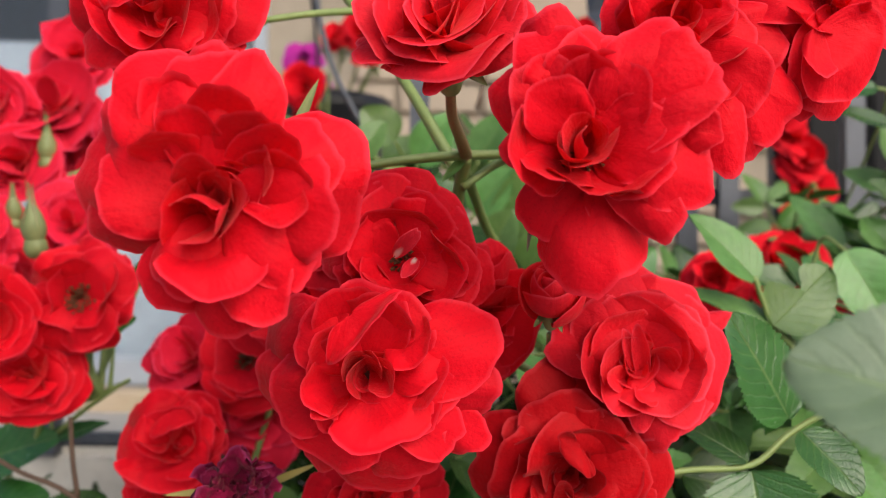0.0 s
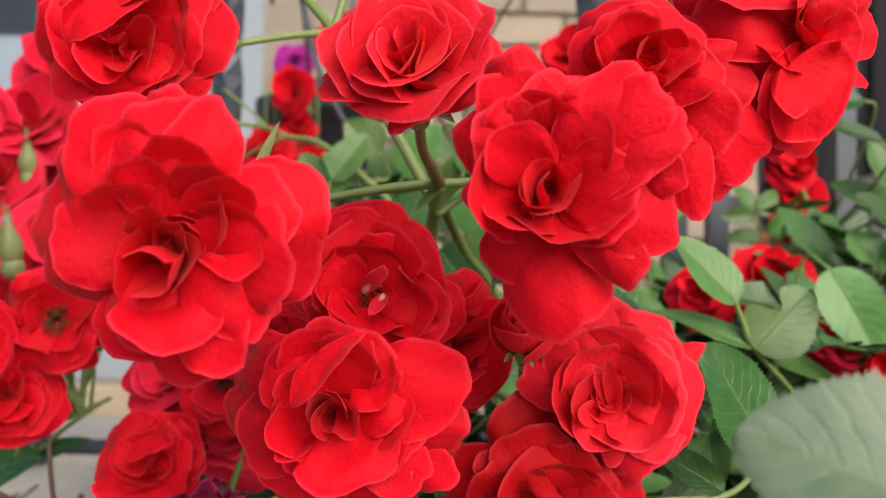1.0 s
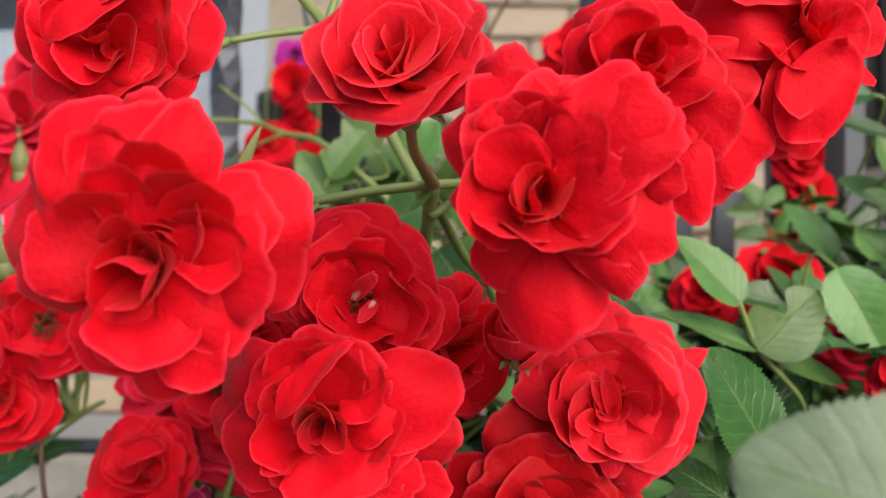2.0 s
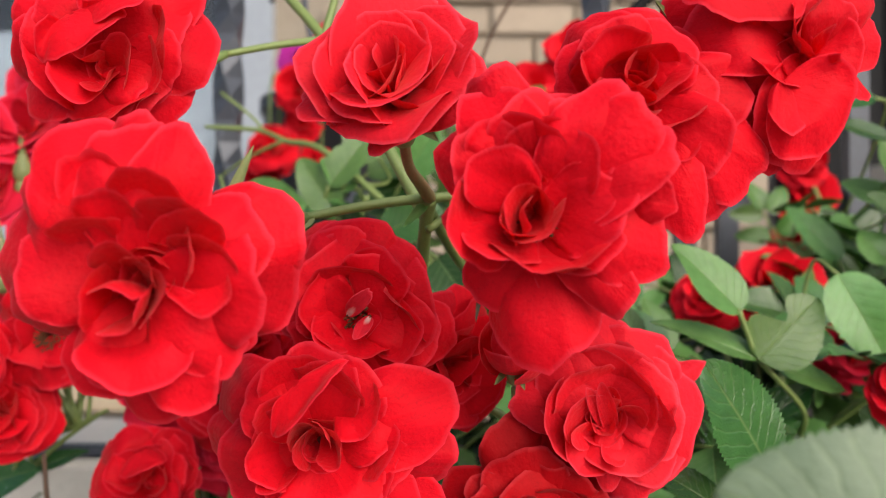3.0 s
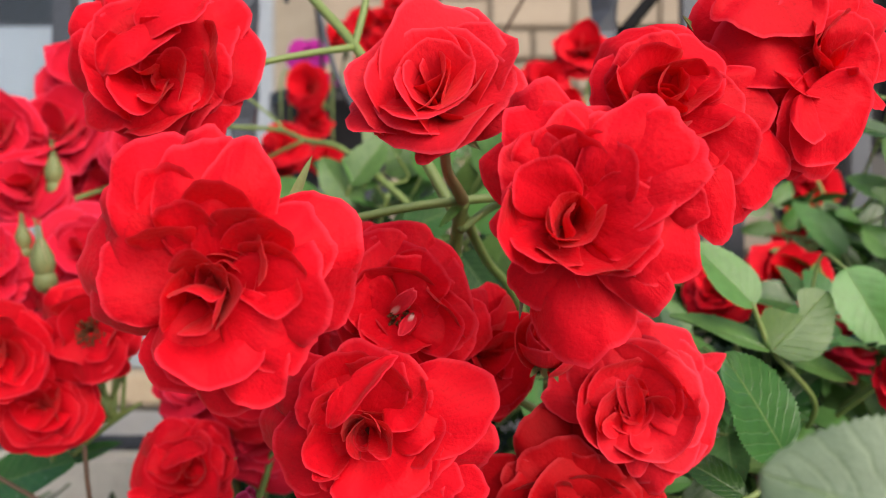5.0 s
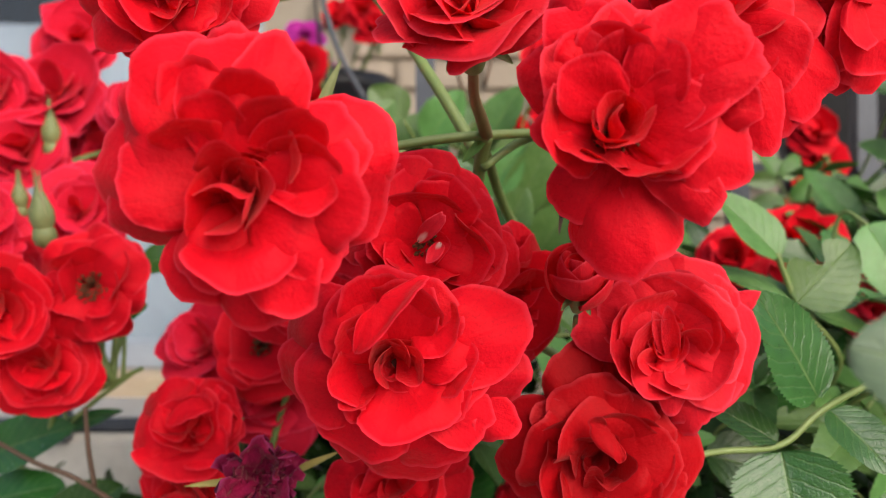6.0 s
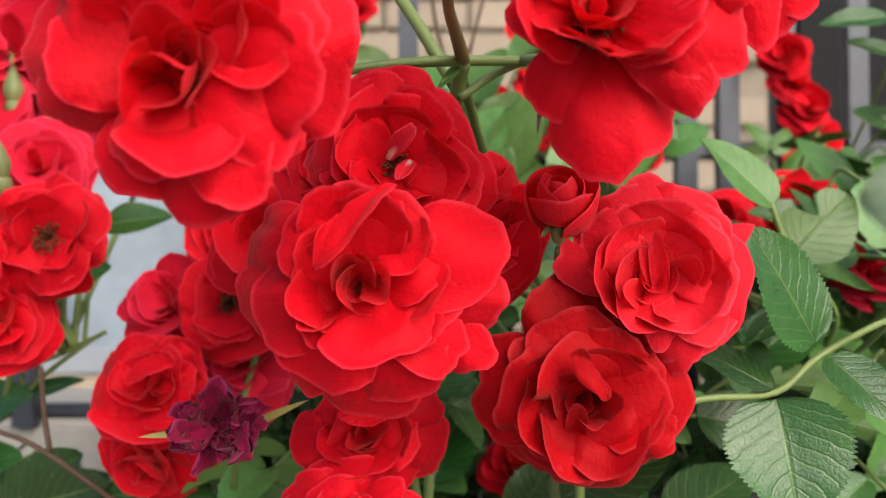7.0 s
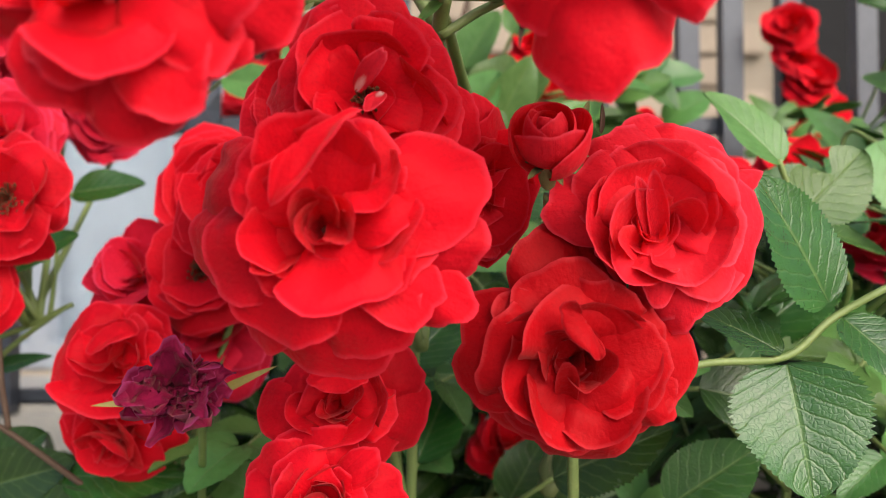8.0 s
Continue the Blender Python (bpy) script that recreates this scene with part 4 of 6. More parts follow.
petal(r, "middle", (0.52, 0.24, -0.99), (-1.27, -0.35, -0.96), 2.5)
petal(r, "middle", (0.8, 0.28, -0.92), (1.42, -0.02, -0.16), 1.94)
petal(r, "middle", (0.59, 0.07, -0.98), (-0.57, -2.01, -0.85), 1.8)
petal(r, "middle", (0.76, 0.43, -0.92), (0.96, 1.37, -0.08), 1.66)
petal(r, "hood", (-1.14, 2.44, -0.73), (-1.25, 0.68, -0.42), 2.85)
petal(r, "near", (0.81, 0.36, -1.27), (-0.95, -0.27, -0.15), 1.52)
petal(r, "near", (-0.5, -0.68, -0.48), (0.63, -1.66, 0.25), 2.54, cup=0.1)
petal(r, "near", (-0.48, -0.6, -0.37), (-0.47, -1.94, -0.1), 0.8)
petal(r, "near", (0.92, 0.52, -1.23), (0.19, 1.25, 0.14), 1.24)
petal(r, "near", (0.86, 0.48, -1.25), (-0.44, 0.84, 0.05), 1.1)
petal(r, "inner", (0.73, 0.15, -1.36), (0.54, -0.22, 0.33), 0.44)
petal(r, "inner", (0.87, 0.26, -1.31), (0.4, 0.46, 0.34), 0.55)
petal(r, "inner", (0.89, 0.48, -1.29), (-0.32, 0.44, 0.06), 0.97)
footing(r, (0.026, 0.285, 1.143))
r = rose((-0.0792, 0.2380, 1.1750), 4, 2, ROSE + ", swirled heart", RED)
petal(r, "outer", (-0.76, 0.52, -1.34), (-2.95, 1.99, -1.29), 2.41)
petal(r, "outer", (-0.8, 0.37, -1.35), (-3.22, 0.77, -1.35), 2.25)
petal(r, "outer", (-0.74, 0.18, -1.35), (-2.77, -0.77, -1.37), 2.41)
petal(r, "outer", (-0.6, 0.09, -1.34), (-1.62, -1.54, -1.32), 2.41)
petal(r, "outer", (-0.22, 0.12, -1.32), (1.59, -1.32, -1.09), 2.73)
petal(r, "outer", (-0.12, 0.41, -1.3), (2.39, 1.07, -0.95), 3.06)
petal(r, "outer", (-0.17, 0.58, -1.3), (1.94, 2.53, -0.93), 2.09)
petal(r, "outer", (-0.48, 0.69, -1.31), (-0.59, 3.44, -1.07), 2.89)
petal(r, "outer", (-0.31, 0.67, -1.3), (0.8, 3.27, -0.98), 2.25)
petal(r, "outer", (-0.66, 0.64, -1.33), (-2.06, 3.05, -1.19), 2.25)
petal(r, "outer", (-0.41, 0.06, -1.33), (0.01, -1.75, -1.21), 2.25)
petal(r, "middle", (-0.6, 0.41, -1.13), (-2.28, 1.57, -0.66), 2.37)
petal(r, "middle", (-0.21, 0.44, -1.1), (1.54, 1.86, -0.38), 2.53)
petal(r, "middle", (-0.52, 0.49, -1.12), (-1.48, 2.36, -0.57), 2.37)
petal(r, "middle", (-0.18, 0.25, -1.11), (1.86, -0.02, -0.47), 2.22)
petal(r, "middle", (-0.55, 0.16, -1.14), (-1.78, -0.89, -0.71), 2.53)
petal(r, "middle", (-0.23, 0.15, -1.11), (1.32, -0.98, -0.49), 2.21)
petal(r, "middle", (-0.39, 0.09, -1.13), (-0.26, -1.53, -0.62), 2.69)
petal(r, "near", (-0.72, 0.42, -1.49), (-2.04, 0.76, -0.32), 3)
petal(r, "near", (-0.73, 0.3, -1.5), (-2.14, -0.43, -0.27), 2.37)
petal(r, "near", (-0.33, 0.44, -1.46), (1.7, 0.84, 0.15), 2.05)
petal(r, "near", (-0.37, 0.3, -1.47), (1.35, -0.49, 0.18), 2.04)
petal(r, "near", (-0.49, 0.19, -1.48), (0.16, -1.47, -0.04), 2.83)
petal(r, "hood", (0.27, 2.5, -0.19), (0.33, 0.99, 0.36), 2.29)
petal(r, "hood", (-0.94, 1.24, -0.02), (-0.36, 0.24, 0.28), 2.58)
petal(r, "inner", (-0.53, 0.52, -1.52), (-0.79, -1.07, 0.26), 1.72)
petal(r, "inner", (-0.19, -0.47, -1.53), (0.62, 0.43, 0.31), 1.25)
petal(r, "inner", (-0.64, 0.36, -1.54), (-0.62, -0.04, 0.16), 0.94)
petal(r, "inner", (-0.56, 0.22, -1.54), (-0.12, -0.91, 0.26), 0.94)
footing(r, (-0.066, 0.304, 1.193), 0.5, 0.0012)
r = rose((-0.0189, 0.2210, 1.0742), 0, 2, ROSE + ", wavy and wide open", RED)
petal(r, "outer", (-0.46, 0.17, -1.29), (-3.28, 1.41, -2.15), 2.74)
petal(r, "outer", (-0.48, -0.06, -1.3), (-3.59, -0.57, -2.62), 2.33)
petal(r, "outer", (-0.11, -0.39, -1.31), (-0.31, -3.43, -2.32), 3.6)
petal(r, "outer", (-0.3, -0.29, -1.31), (-1.88, -2.59, -2.09), 1.86)
petal(r, "outer", (0.29, -0.22, -1.31), (3.15, -1.9, -1.47), 1.55)
petal(r, "outer", (0.34, -0.02, -1.3), (3.52, -0.2, -0.91), 1.96)
petal(r, "outer", (0.16, -0.26, -1.31), (2.01, -2.27, -1.48), 2.12)
petal(r, "outer", (0.33, 0.16, -1), (3.29, 1.22, -0.46), 2.75)
petal(r, "outer", (-0.26, 0.23, -0.99), (-1.55, 1.84, -0.54), 2.34)
petal(r, "middle", (-0.34, -0.06, -1.1), (-2.67, -0.68, -1.02), 2.65)
petal(r, "middle", (-0.22, -0.23, -1.11), (-1.4, -2.38, -1.18), 2.65)
petal(r, "middle", (0.05, -0.26, -1.11), (1.28, -2.71, -1.2), 2.79)
petal(r, "middle", (0.17, -0.17, -1.11), (2.42, -1.79, -0.96), 1.81)
petal(r, "middle", (-0.08, 0.26, -1.09), (-0.05, 2.48, -0.51), 2.35)
petal(r, "middle", (0.05, 0.22, -1.09), (1.25, 2.06, -0.43), 2.2)
petal(r, "middle", (0.15, -0.05, -1.1), (2.2, -0.54, -0.62), 2.21)
petal(r, "middle", (0.11, 0.12, -1.1), (1.85, 1.08, -0.26), 2.06)
petal(r, "near", (-0.26, 0.1, -1.45), (-1.4, 0.8, -0.07), 1.79)
petal(r, "near", (-0.24, -0.1, -1.45), (-1.29, -1.07, -0.34), 1.8)
petal(r, "near", (0.07, -0.1, -1.45), (1.72, -1.06, -0.24), 1.93)
petal(r, "near", (-0.19, 0.26, -1.44), (-0.72, 2.3, 0.18), 2.05)
petal(r, "near", (-0.07, 0.25, -1.44), (0.4, 2.2, 0.23), 2.05)
petal(r, "hood", (-0.44, 1.69, 0.36), (0.1, 1.13, 0.59), 2.59)
petal(r, "near", (-0.25, 0.14, -1.45), (-1.33, 1.18, 0.14), 1.51)
petal(r, "near", (-0.53, -0.13, -1.46), (-1.55, -0.46, 0.18), 1.64)
petal(r, "near", (-0.68, -0.13, -1.46), (-1.15, -0.89, 0.22), 0.82)
petal(r, "near", (0.45, 1.43, -1.4), (1.26, 0.65, 0.22), 1.64)
petal(r, "near", (0.09, 0.01, -1.45), (1.85, 0, 0.1), 1.64)
petal(r, "near", (-0.01, -0.17, -0.91), (0.61, -1.63, 0.19), 2.69, cup=0.25)
petal(r, "inner", (-0.19, 0.11, -1.5), (-0.44, 0.59, 0.22), 1.09)
petal(r, "inner", (-0.2, 0.01, -1.5), (-0.51, 0, 0.2), 1.09)
petal(r, "inner", (-0.01, 0.05, -1.5), (0.67, 0.26, 0.21), 1.23)
petal(r, "inner", (0.03, 0.37, -1.49), (0.61, -0.39, 0.29), 0.82)
petal(r, "inner", (-0.08, 0.11, -1.5), (0.22, 0.58, 0.32), 0.82)
footing(r, (0.0, 0.33, 1.0))
r = rose((-0.0119, 0.2380, 1.1056), 0, 2, ROSE + ", small, white-based heart", RED, tuft=(40, 0.004, 0.010), furled=3)
petal(r, "outer", (-0.18, 0.47, -1.28), (-1.15, 2.4, -1.07), 2.73)
petal(r, "outer", (-0.08, 0.51, -1.28), (-0.3, 2.78, -1.2), 2.89)
petal(r, "outer", (0.1, 0.44, -1.29), (1.2, 2.16, -1.08), 2.73)
petal(r, "outer", (0.2, 0.31, -1.29), (2.04, 1.06, -1.11), 2.88)
petal(r, "outer", (-0.27, 0.34, -1.29), (-1.88, 1.36, -1.1), 3.04)
petal(r, "outer", (-0.35, 0.2, -1.29), (-2.59, 0.2, -1.49), 1.68)
petal(r, "outer", (-0.28, 0.11, -1.3), (-1.98, -0.54, -1.17), 1.82)
petal(r, "outer", (0.28, 0.08, -1.3), (2.77, -0.76, -1.83), 2)
petal(r, "outer", (0.21, 0.06, -1.3), (2.1, -1.01, -0.94), 2.26)
petal(r, "outer", (-0.03, -0.02, -1.3), (0.14, -1.67, -1.21), 2.73)
petal(r, "middle", (-0.14, 0.35, -1.09), (-0.95, 1.83, -0.49), 2.39)
petal(r, "middle", (0.01, 0.36, -1.09), (0.45, 1.98, -0.48), 2.68)
petal(r, "middle", (0.1, 0.28, -1.09), (1.34, 1.17, -0.51), 2.54)
petal(r, "middle", (-0.2, 0.23, -1.09), (-1.61, 0.64, -0.53), 2.24)
petal(r, "middle", (0.17, 0.12, -1.1), (2.07, -0.39, -0.51), 1.94)
petal(r, "near", (-0.17, 0.26, -1.44), (-1.12, 0.33, 0.01), 2.23, cup=0.3)
petal(r, "near", (-0.09, 0.37, -1.44), (-0.33, 1.37, 0.05), 2.38, cup=0.3)
petal(r, "near", (0.03, 0.38, -1.44), (0.75, 1.44, -0.05), 1.93)
petal(r, "near", (0.51, -0.19, -1.46), (1.54, 0.17, 0.11), 1.93)
petal(r, "near", (0.13, 0.15, -1.45), (1.76, -0.68, -0.02), 1.78)
petal(r, "near", (-0.07, 0.14, -1.45), (-0.11, -0.83, 0.07), 2.22)
petal(r, "near", (-0.14, 0.15, -1.45), (-0.82, -0.69, 0.08), 1.48)
petal(r, "pale", (-0.2, 0.08, -0.45), (0.55, 0.83, 0.45), 0.46, PALE)
petal(r, "pale", (0.42, 0.05, -0.45), (0.09, -0.53, 0.18), 0.40, PALE)
footing(r, (0.0, 0.32, 1.07))
r = rose((0.0569, 0.2490, 1.0772), -4, 4, ROSE + ", coral with folded heart", CORAL)
petal(r, "outer", (-0.08, 0.14, -1.29), (-2.55, 0.58, -0.58), 1.9, CORAL)
petal(r, "outer", (0.14, 0.37, -1.29), (-0.72, 2.5, -0.93), 2.39, CORAL)
petal(r, "outer", (0.25, 0.41, -1.3), (0.19, 2.85, -1.12), 2.39, CORAL)
petal(r, "outer", (0.4, 0.37, -1.31), (1.44, 2.51, -1.08), 2.55, CORAL)
petal(r, "outer", (0.5, 0.27, -1.32), (2.23, 1.67, -1.2), 1.91, CORAL)
petal(r, "outer", (0.58, 0.24, -1.33), (3.15, 1.48, -1.93), 0.97, CORAL)
petal(r, "outer", (0.59, -0.01, -1.35), (2.98, -0.63, -1.41), 3.34, CORAL)
petal(r, "outer", (0.45, -0.17, -1.35), (1.8, -1.97, -1.42), 3.5, CORAL)
petal(r, "outer", (0.35, -0.26, -1.35), (0.95, -2.68, -1.16), 1.42, CORAL)
petal(r, "outer", (0.08, -0.02, -1.31), (-1.23, -0.73, -0.97), 2.06, CORAL)
petal(r, "middle", (0.03, 0.2, -1.09), (-1.64, 1.37, -0.59), 2.2, CORAL)
petal(r, "middle", (0.23, 0.27, -1.1), (0.28, 2, -0.43), 2.82, CORAL)
petal(r, "middle", (0.36, 0.22, -1.11), (1.52, 1.59, -0.55), 2.66, CORAL)
petal(r, "middle", (0.44, 0.11, -1.13), (2.33, 0.43, -0.69), 2.82, CORAL)
petal(r, "middle", (0.43, -0.07, -1.14), (2.27, -1.27, -1.05), 2.52, CORAL)
petal(r, "middle", (0.23, -0.15, -1.13), (0.19, -2.05, -0.66), 0.94, CORAL)
petal(r, "near", (0.18, 0.19, -1.46), (-0.96, 0.99, 0.04), 2.19, CORAL)
petal(r, "near", (0.33, 0.25, -1.46), (0.41, 1.53, -0.02), 2.34, CORAL)
petal(r, "near", (0.04, -0.16, -1.47), (-1.48, -0.01, 0.2), 2.33, CORAL)
petal(r, "near", (0.12, -0.32, -1.49), (-0.56, -1.13, 0.11), 1.86, CORAL)
petal(r, "near", (0.42, -0.01, -1.49), (1.24, -0.95, 0), 2.95, CORAL, cup=0.3)
petal(r, "near", (0.49, 0.06, -1.49), (1.9, -0.22, -0.05), 1.71, CORAL)
petal(r, "near", (0.43, 0.18, -1.48), (1.37, 0.84, -0.04), 1.87, CORAL)
petal(r, "near", (0.44, -0.63, -1.53), (0.27, -1.21, 0), 0.78, CORAL)
petal(r, "inner", (0.29, -0.47, -1.56), (-0.92, 0.36, 0.29), 1.86, CORAL)
petal(r, "inner", (0.34, -0.71, -1.58), (-0.46, 0.9, 0.4), 0.46, CORAL)
petal(r, "inner", (0.44, -0.76, -1.59), (-0.09, 0.98, 0.43), 0.53, CORAL)
petal(r, "inner", (0.54, -0.31, -1.57), (1.02, 0.43, 0.16), 1.09, CORAL)
petal(r, "inner", (0.29, -0.76, -1.58), (-0.94, -0.39, 0.24), 0.78, CORAL)
footing(r, (0.06, 0.31, 1.0))
r = rose((0.0377, 0.2500, 1.0431), 2, 2, "deep red double garden rose with velvety layered petals", DEEP_RED)
petal(r, "outer", (0.2, 0.32, -1.28), (-0.23, 3.4, -1.04), 2.89, DEEP_RED)
petal(r, "outer", (0.34, 0.25, -1.28), (0.89, 2.79, -1.02), 2.02, DEEP_RED)
petal(r, "outer", (-0.11, -0.03, -1.31), (-2.82, 0.43, -1.23), 3.18, DEEP_RED)
petal(r, "outer", (-0.01, -0.24, -1.31), (-2, -1.29, -1.27), 2.6, DEEP_RED)
petal(r, "outer", (0.16, -0.35, -1.31), (-0.59, -2.17, -1.1), 2.88, DEEP_RED)
petal(r, "outer", (0.32, -0.4, -1.3), (0.72, -2.59, -1.22), 2.89, DEEP_RED)
petal(r, "outer", (0.49, -0.28, -1.29), (2.17, -1.59, -1.13), 2.6, DEEP_RED)
petal(r, "outer", (0.64, -0.1, -1.28), (3.36, -0.09, -1.04), 2.75, DEEP_RED)
petal(r, "outer", (0.58, -0.24, -1.29), (2.92, -1.31, -1.1), 1.59, DEEP_RED)
petal(r, "middle", (0.44, 0.03, -1.08), (2.32, 1.06, -0.78), 2, DEEP_RED)
petal(r, "middle", (0.16, 0.17, -1.09), (-0.51, 2.39, -0.49), 2.69, DEEP_RED)
petal(r, "middle", (0.31, 0.13, -1.09), (0.96, 1.97, -0.45), 2.55, DEEP_RED)
petal(r, "middle", (0.03, 0.07, -1.1), (-1.78, 1.43, -0.56), 1.56, DEEP_RED)
petal(r, "middle", (0.46, -0.09, -1.09), (2.49, -0.19, -0.47), 2.27, DEEP_RED)
petal(r, "middle", (-0.02, -0.04, -1.1), (-2.27, 0.38, -0.62), 2.55, DEEP_RED)
petal(r, "middle", (0.03, -0.15, -1.11), (-1.71, -0.73, -0.64), 2.69, DEEP_RED)
petal(r, "middle", (0.33, -0.24, -1.1), (1.22, -1.64, -0.57), 2.84, DEEP_RED)
petal(r, "middle", (0.2, 0.1, -1.09), (-0.14, 1.7, -0.25), 3.38, DEEP_RED, cup=0.2)
petal(r, "near", (0.49, -0.1, -1.44), (1.9, 0.05, -0.13), 2.69, DEEP_RED)
petal(r, "near", (0.11, -0.05, -1.45), (-1.61, 0.54, -0.24), 2.41, DEEP_RED)
petal(r, "near", (0.41, 0.01, -1.44), (1.22, 1.08, -0.12), 2.13, DEEP_RED)
petal(r, "near", (0.13, -0.2, -1.45), (-1.51, -0.86, 0.02), 2.68, DEEP_RED)
petal(r, "near", (0.23, -0.3, -1.45), (-0.58, -1.76, 0.07), 2.39, DEEP_RED)
petal(r, "near", (0.58, -0.11, -1.44), (0.76, -1.62, 0.17), 2.39, DEEP_RED)
petal(r, "hood", (0.27, 0.92, 0.09), (-0.1, 0.53, 0.32), 1.76, DEEP_RED)
petal(r, "inner", (0.18, -0.02, -1.5), (-0.75, 0.54, -0.01), 1.55, DEEP_RED)
petal(r, "inner", (0.44, -0.11, -1.49), (0.84, 0.01, 0.23), 1.13, DEEP_RED)
petal(r, "inner", (0.07, -1.68, -1.56), (-0.27, 0.03, 0.34), 0.56, DEEP_RED)
petal(r, "inner", (0.33, -0.22, -1.5), (0.2, -0.68, -0.02), 0.99, DEEP_RED)
footing(r, (0.045, 0.30, 0.98))
r = rose((-0.0228, 0.2800, 1.0284), 0, 14, ROSE + ", half hidden below another", RED)
petal(r, "outer", (-0.42, 0.07, -1.32), (-2.39, -0.28, -1.26), 2.14)
petal(r, "outer", (-0.33, 0.2, -1.29), (-1.6, 0.78, -0.99), 2.14)
petal(r, "outer", (0.13, 0.27, -1.27), (2.2, 1.41, -0.83), 1.97)
petal(r, "outer", (0.17, 0.1, -1.32), (2.49, -0.06, -1.2), 2.63)
petal(r, "outer", (0.07, -0.04, -1.35), (1.66, -1.16, -1.47), 2.63)
petal(r, "outer", (-0.1, -0.07, -1.36), (0.28, -1.42, -1.54), 2.47)
petal(r, "outer", (-0.31, 0, -1.34), (-1.43, -0.84, -1.39), 1.81)
petal(r, "outer", (0.04, 0.3, -1.27), (1.41, 1.6, -0.79), 1.97)
petal(r, "outer", (-0.16, 0.3, -1.27), (-0.22, 1.6, -0.79), 2.47)
petal(r, "middle", (-0.22, 0.14, -1.1), (-0.94, 0.44, -0.46), 2.1)
petal(r, "middle", (-0.02, 0.19, -1.09), (0.97, 0.89, -0.34), 2.59)
petal(r, "middle", (0.05, 0.09, -1.11), (1.61, -0.03, -0.57), 2.1)
petal(r, "middle", (-0.18, 0, -1.13), (-0.62, -0.95, -0.8), 1.94)
petal(r, "near", (-0.09, 0.03, -1.49), (0.75, -0.91, -0.02), 2.73, cup=0.3)
petal(r, "near", (-0.28, 0.09, -1.47), (-1.08, -0.41, 0), 1.45)
petal(r, "near", (-0.01, 0.15, -1.46), (1.48, 0.21, 0.16), 1.77)
petal(r, "hood", (0.05, 1, 0.04), (0.07, 0.28, 0.28), 1.72)
petal(r, "inner", (0.08, 0.18, -1.5), (-0.33, -0.36, 0.12), 0.8)
petal(r, "inner", (-0.06, 0.19, -1.5), (0.71, 0.36, 0.19), 0.97)
footing(r, (0.0, 0.35, 0.95))
r = rose((-0.0250, 0.2680, 1.0053), 0, 10, ROSE + ", low in the cluster", RED)
petal(r, "outer", (-0.22, 0.12, -1.3), (-0.54, 1.84, -0.84), 2.5)
petal(r, "outer", (-0.39, 0.03, -1.31), (-1.96, 1.11, -0.97), 2.03)
petal(r, "outer", (-0.43, -0.12, -1.34), (-2.34, -0.1, -1.18), 2.03)
petal(r, "outer", (0.01, 0.03, -1.31), (1.37, 1.18, -0.2), 1.08)
petal(r, "outer", (0.11, -0.08, -1.33), (2.17, 0.19, -1.13), 1.88)
petal(r, "outer", (-0.09, -0.3, -1.37), (0.47, -1.62, -1.45), 3.13)
petal(r, "outer", (-0.34, -0.25, -1.36), (-1.53, -1.23, -1.38), 2.5)
petal(r, "outer", (0.07, -0.24, -1.36), (1.86, -1.09, -1.36), 2.35)
petal(r, "middle", (-0.22, 0.01, -1.12), (-0.83, 0.99, -0.38), 2)
petal(r, "middle", (-0.1, -0.05, -1.13), (0.38, 0.46, -0.48), 1.54)
petal(r, "middle", (-0.03, -0.08, -1.13), (1.06, 0.17, -0.53), 1.54)
petal(r, "middle", (-0.28, -0.08, -1.13), (-1.43, 0.18, -0.53), 1.69)
petal(r, "near", (-0.2, -0.2, -1.51), (-0.07, -0.64, -0.09), 2.45)
petal(r, "near", (-0.28, -0.13, -1.5), (-0.88, 0, 0.02), 1.68)
petal(r, "near", (-0.11, -0.15, -1.5), (0.74, -0.22, -0.02), 1.38)
petal(r, "inner", (-0.15, -0.08, -1.54), (0.32, 0.37, 0.27), 0.92)
petal(r, "inner", (-0.22, -0.12, -1.54), (-0.12, 0.09, 0.22), 0.92)
footing(r, (0.0, 0.36, 0.9))
r = rose((-0.1026, 0.3370, 1.0359), -6, 10, "red rose in the low cluster, wavy petals round a dark heart", RED)
petal(r, "outer", (-0.91, 0.09, -1.21), (-3.06, 0.13, -0.82), 2.63)
petal(r, "outer", (-0.81, 0.23, -1.2), (-2.24, 1.23, -0.72), 2.83)
petal(r, "outer", (-0.6, 0.28, -1.21), (-0.45, 1.7, -0.83), 2.83)
petal(r, "outer", (-0.42, 0.19, -1.25), (1.05, 0.89, -1.13), 2.83)
petal(r, "outer", (-0.39, 0.03, -1.28), (1.25, -0.38, -1.38), 2.43)
petal(r, "outer", (-0.9, -0.08, -1.25), (-2.96, -1.34, -1.09), 2.43)
petal(r, "outer", (-0.71, -0.21, -1.29), (-1.41, -2.39, -1.45), 3.44)
petal(r, "outer", (-0.53, -0.21, -1.31), (0.08, -2.37, -1.6), 2.83)
petal(r, "middle", (-0.6, 0.17, -1.03), (-1.14, 0.99, -0.27), 2.4)
petal(r, "middle", (-0.41, 0.12, -1.06), (0.81, 0.44, -0.57), 2.4)
petal(r, "middle", (-0.69, 0.03, -1.04), (-1.95, -0.38, -0.42), 2.2)
petal(r, "middle", (-0.37, 0.06, -1.07), (1.21, -0.13, -0.71), 2)
petal(r, "near", (-0.74, -0.09, -1.42), (-0.51, -1.75, -0.15), 3.97)
petal(r, "near", (-0.81, 0.08, -1.38), (-1.23, -0.21, 0.11), 2.59)
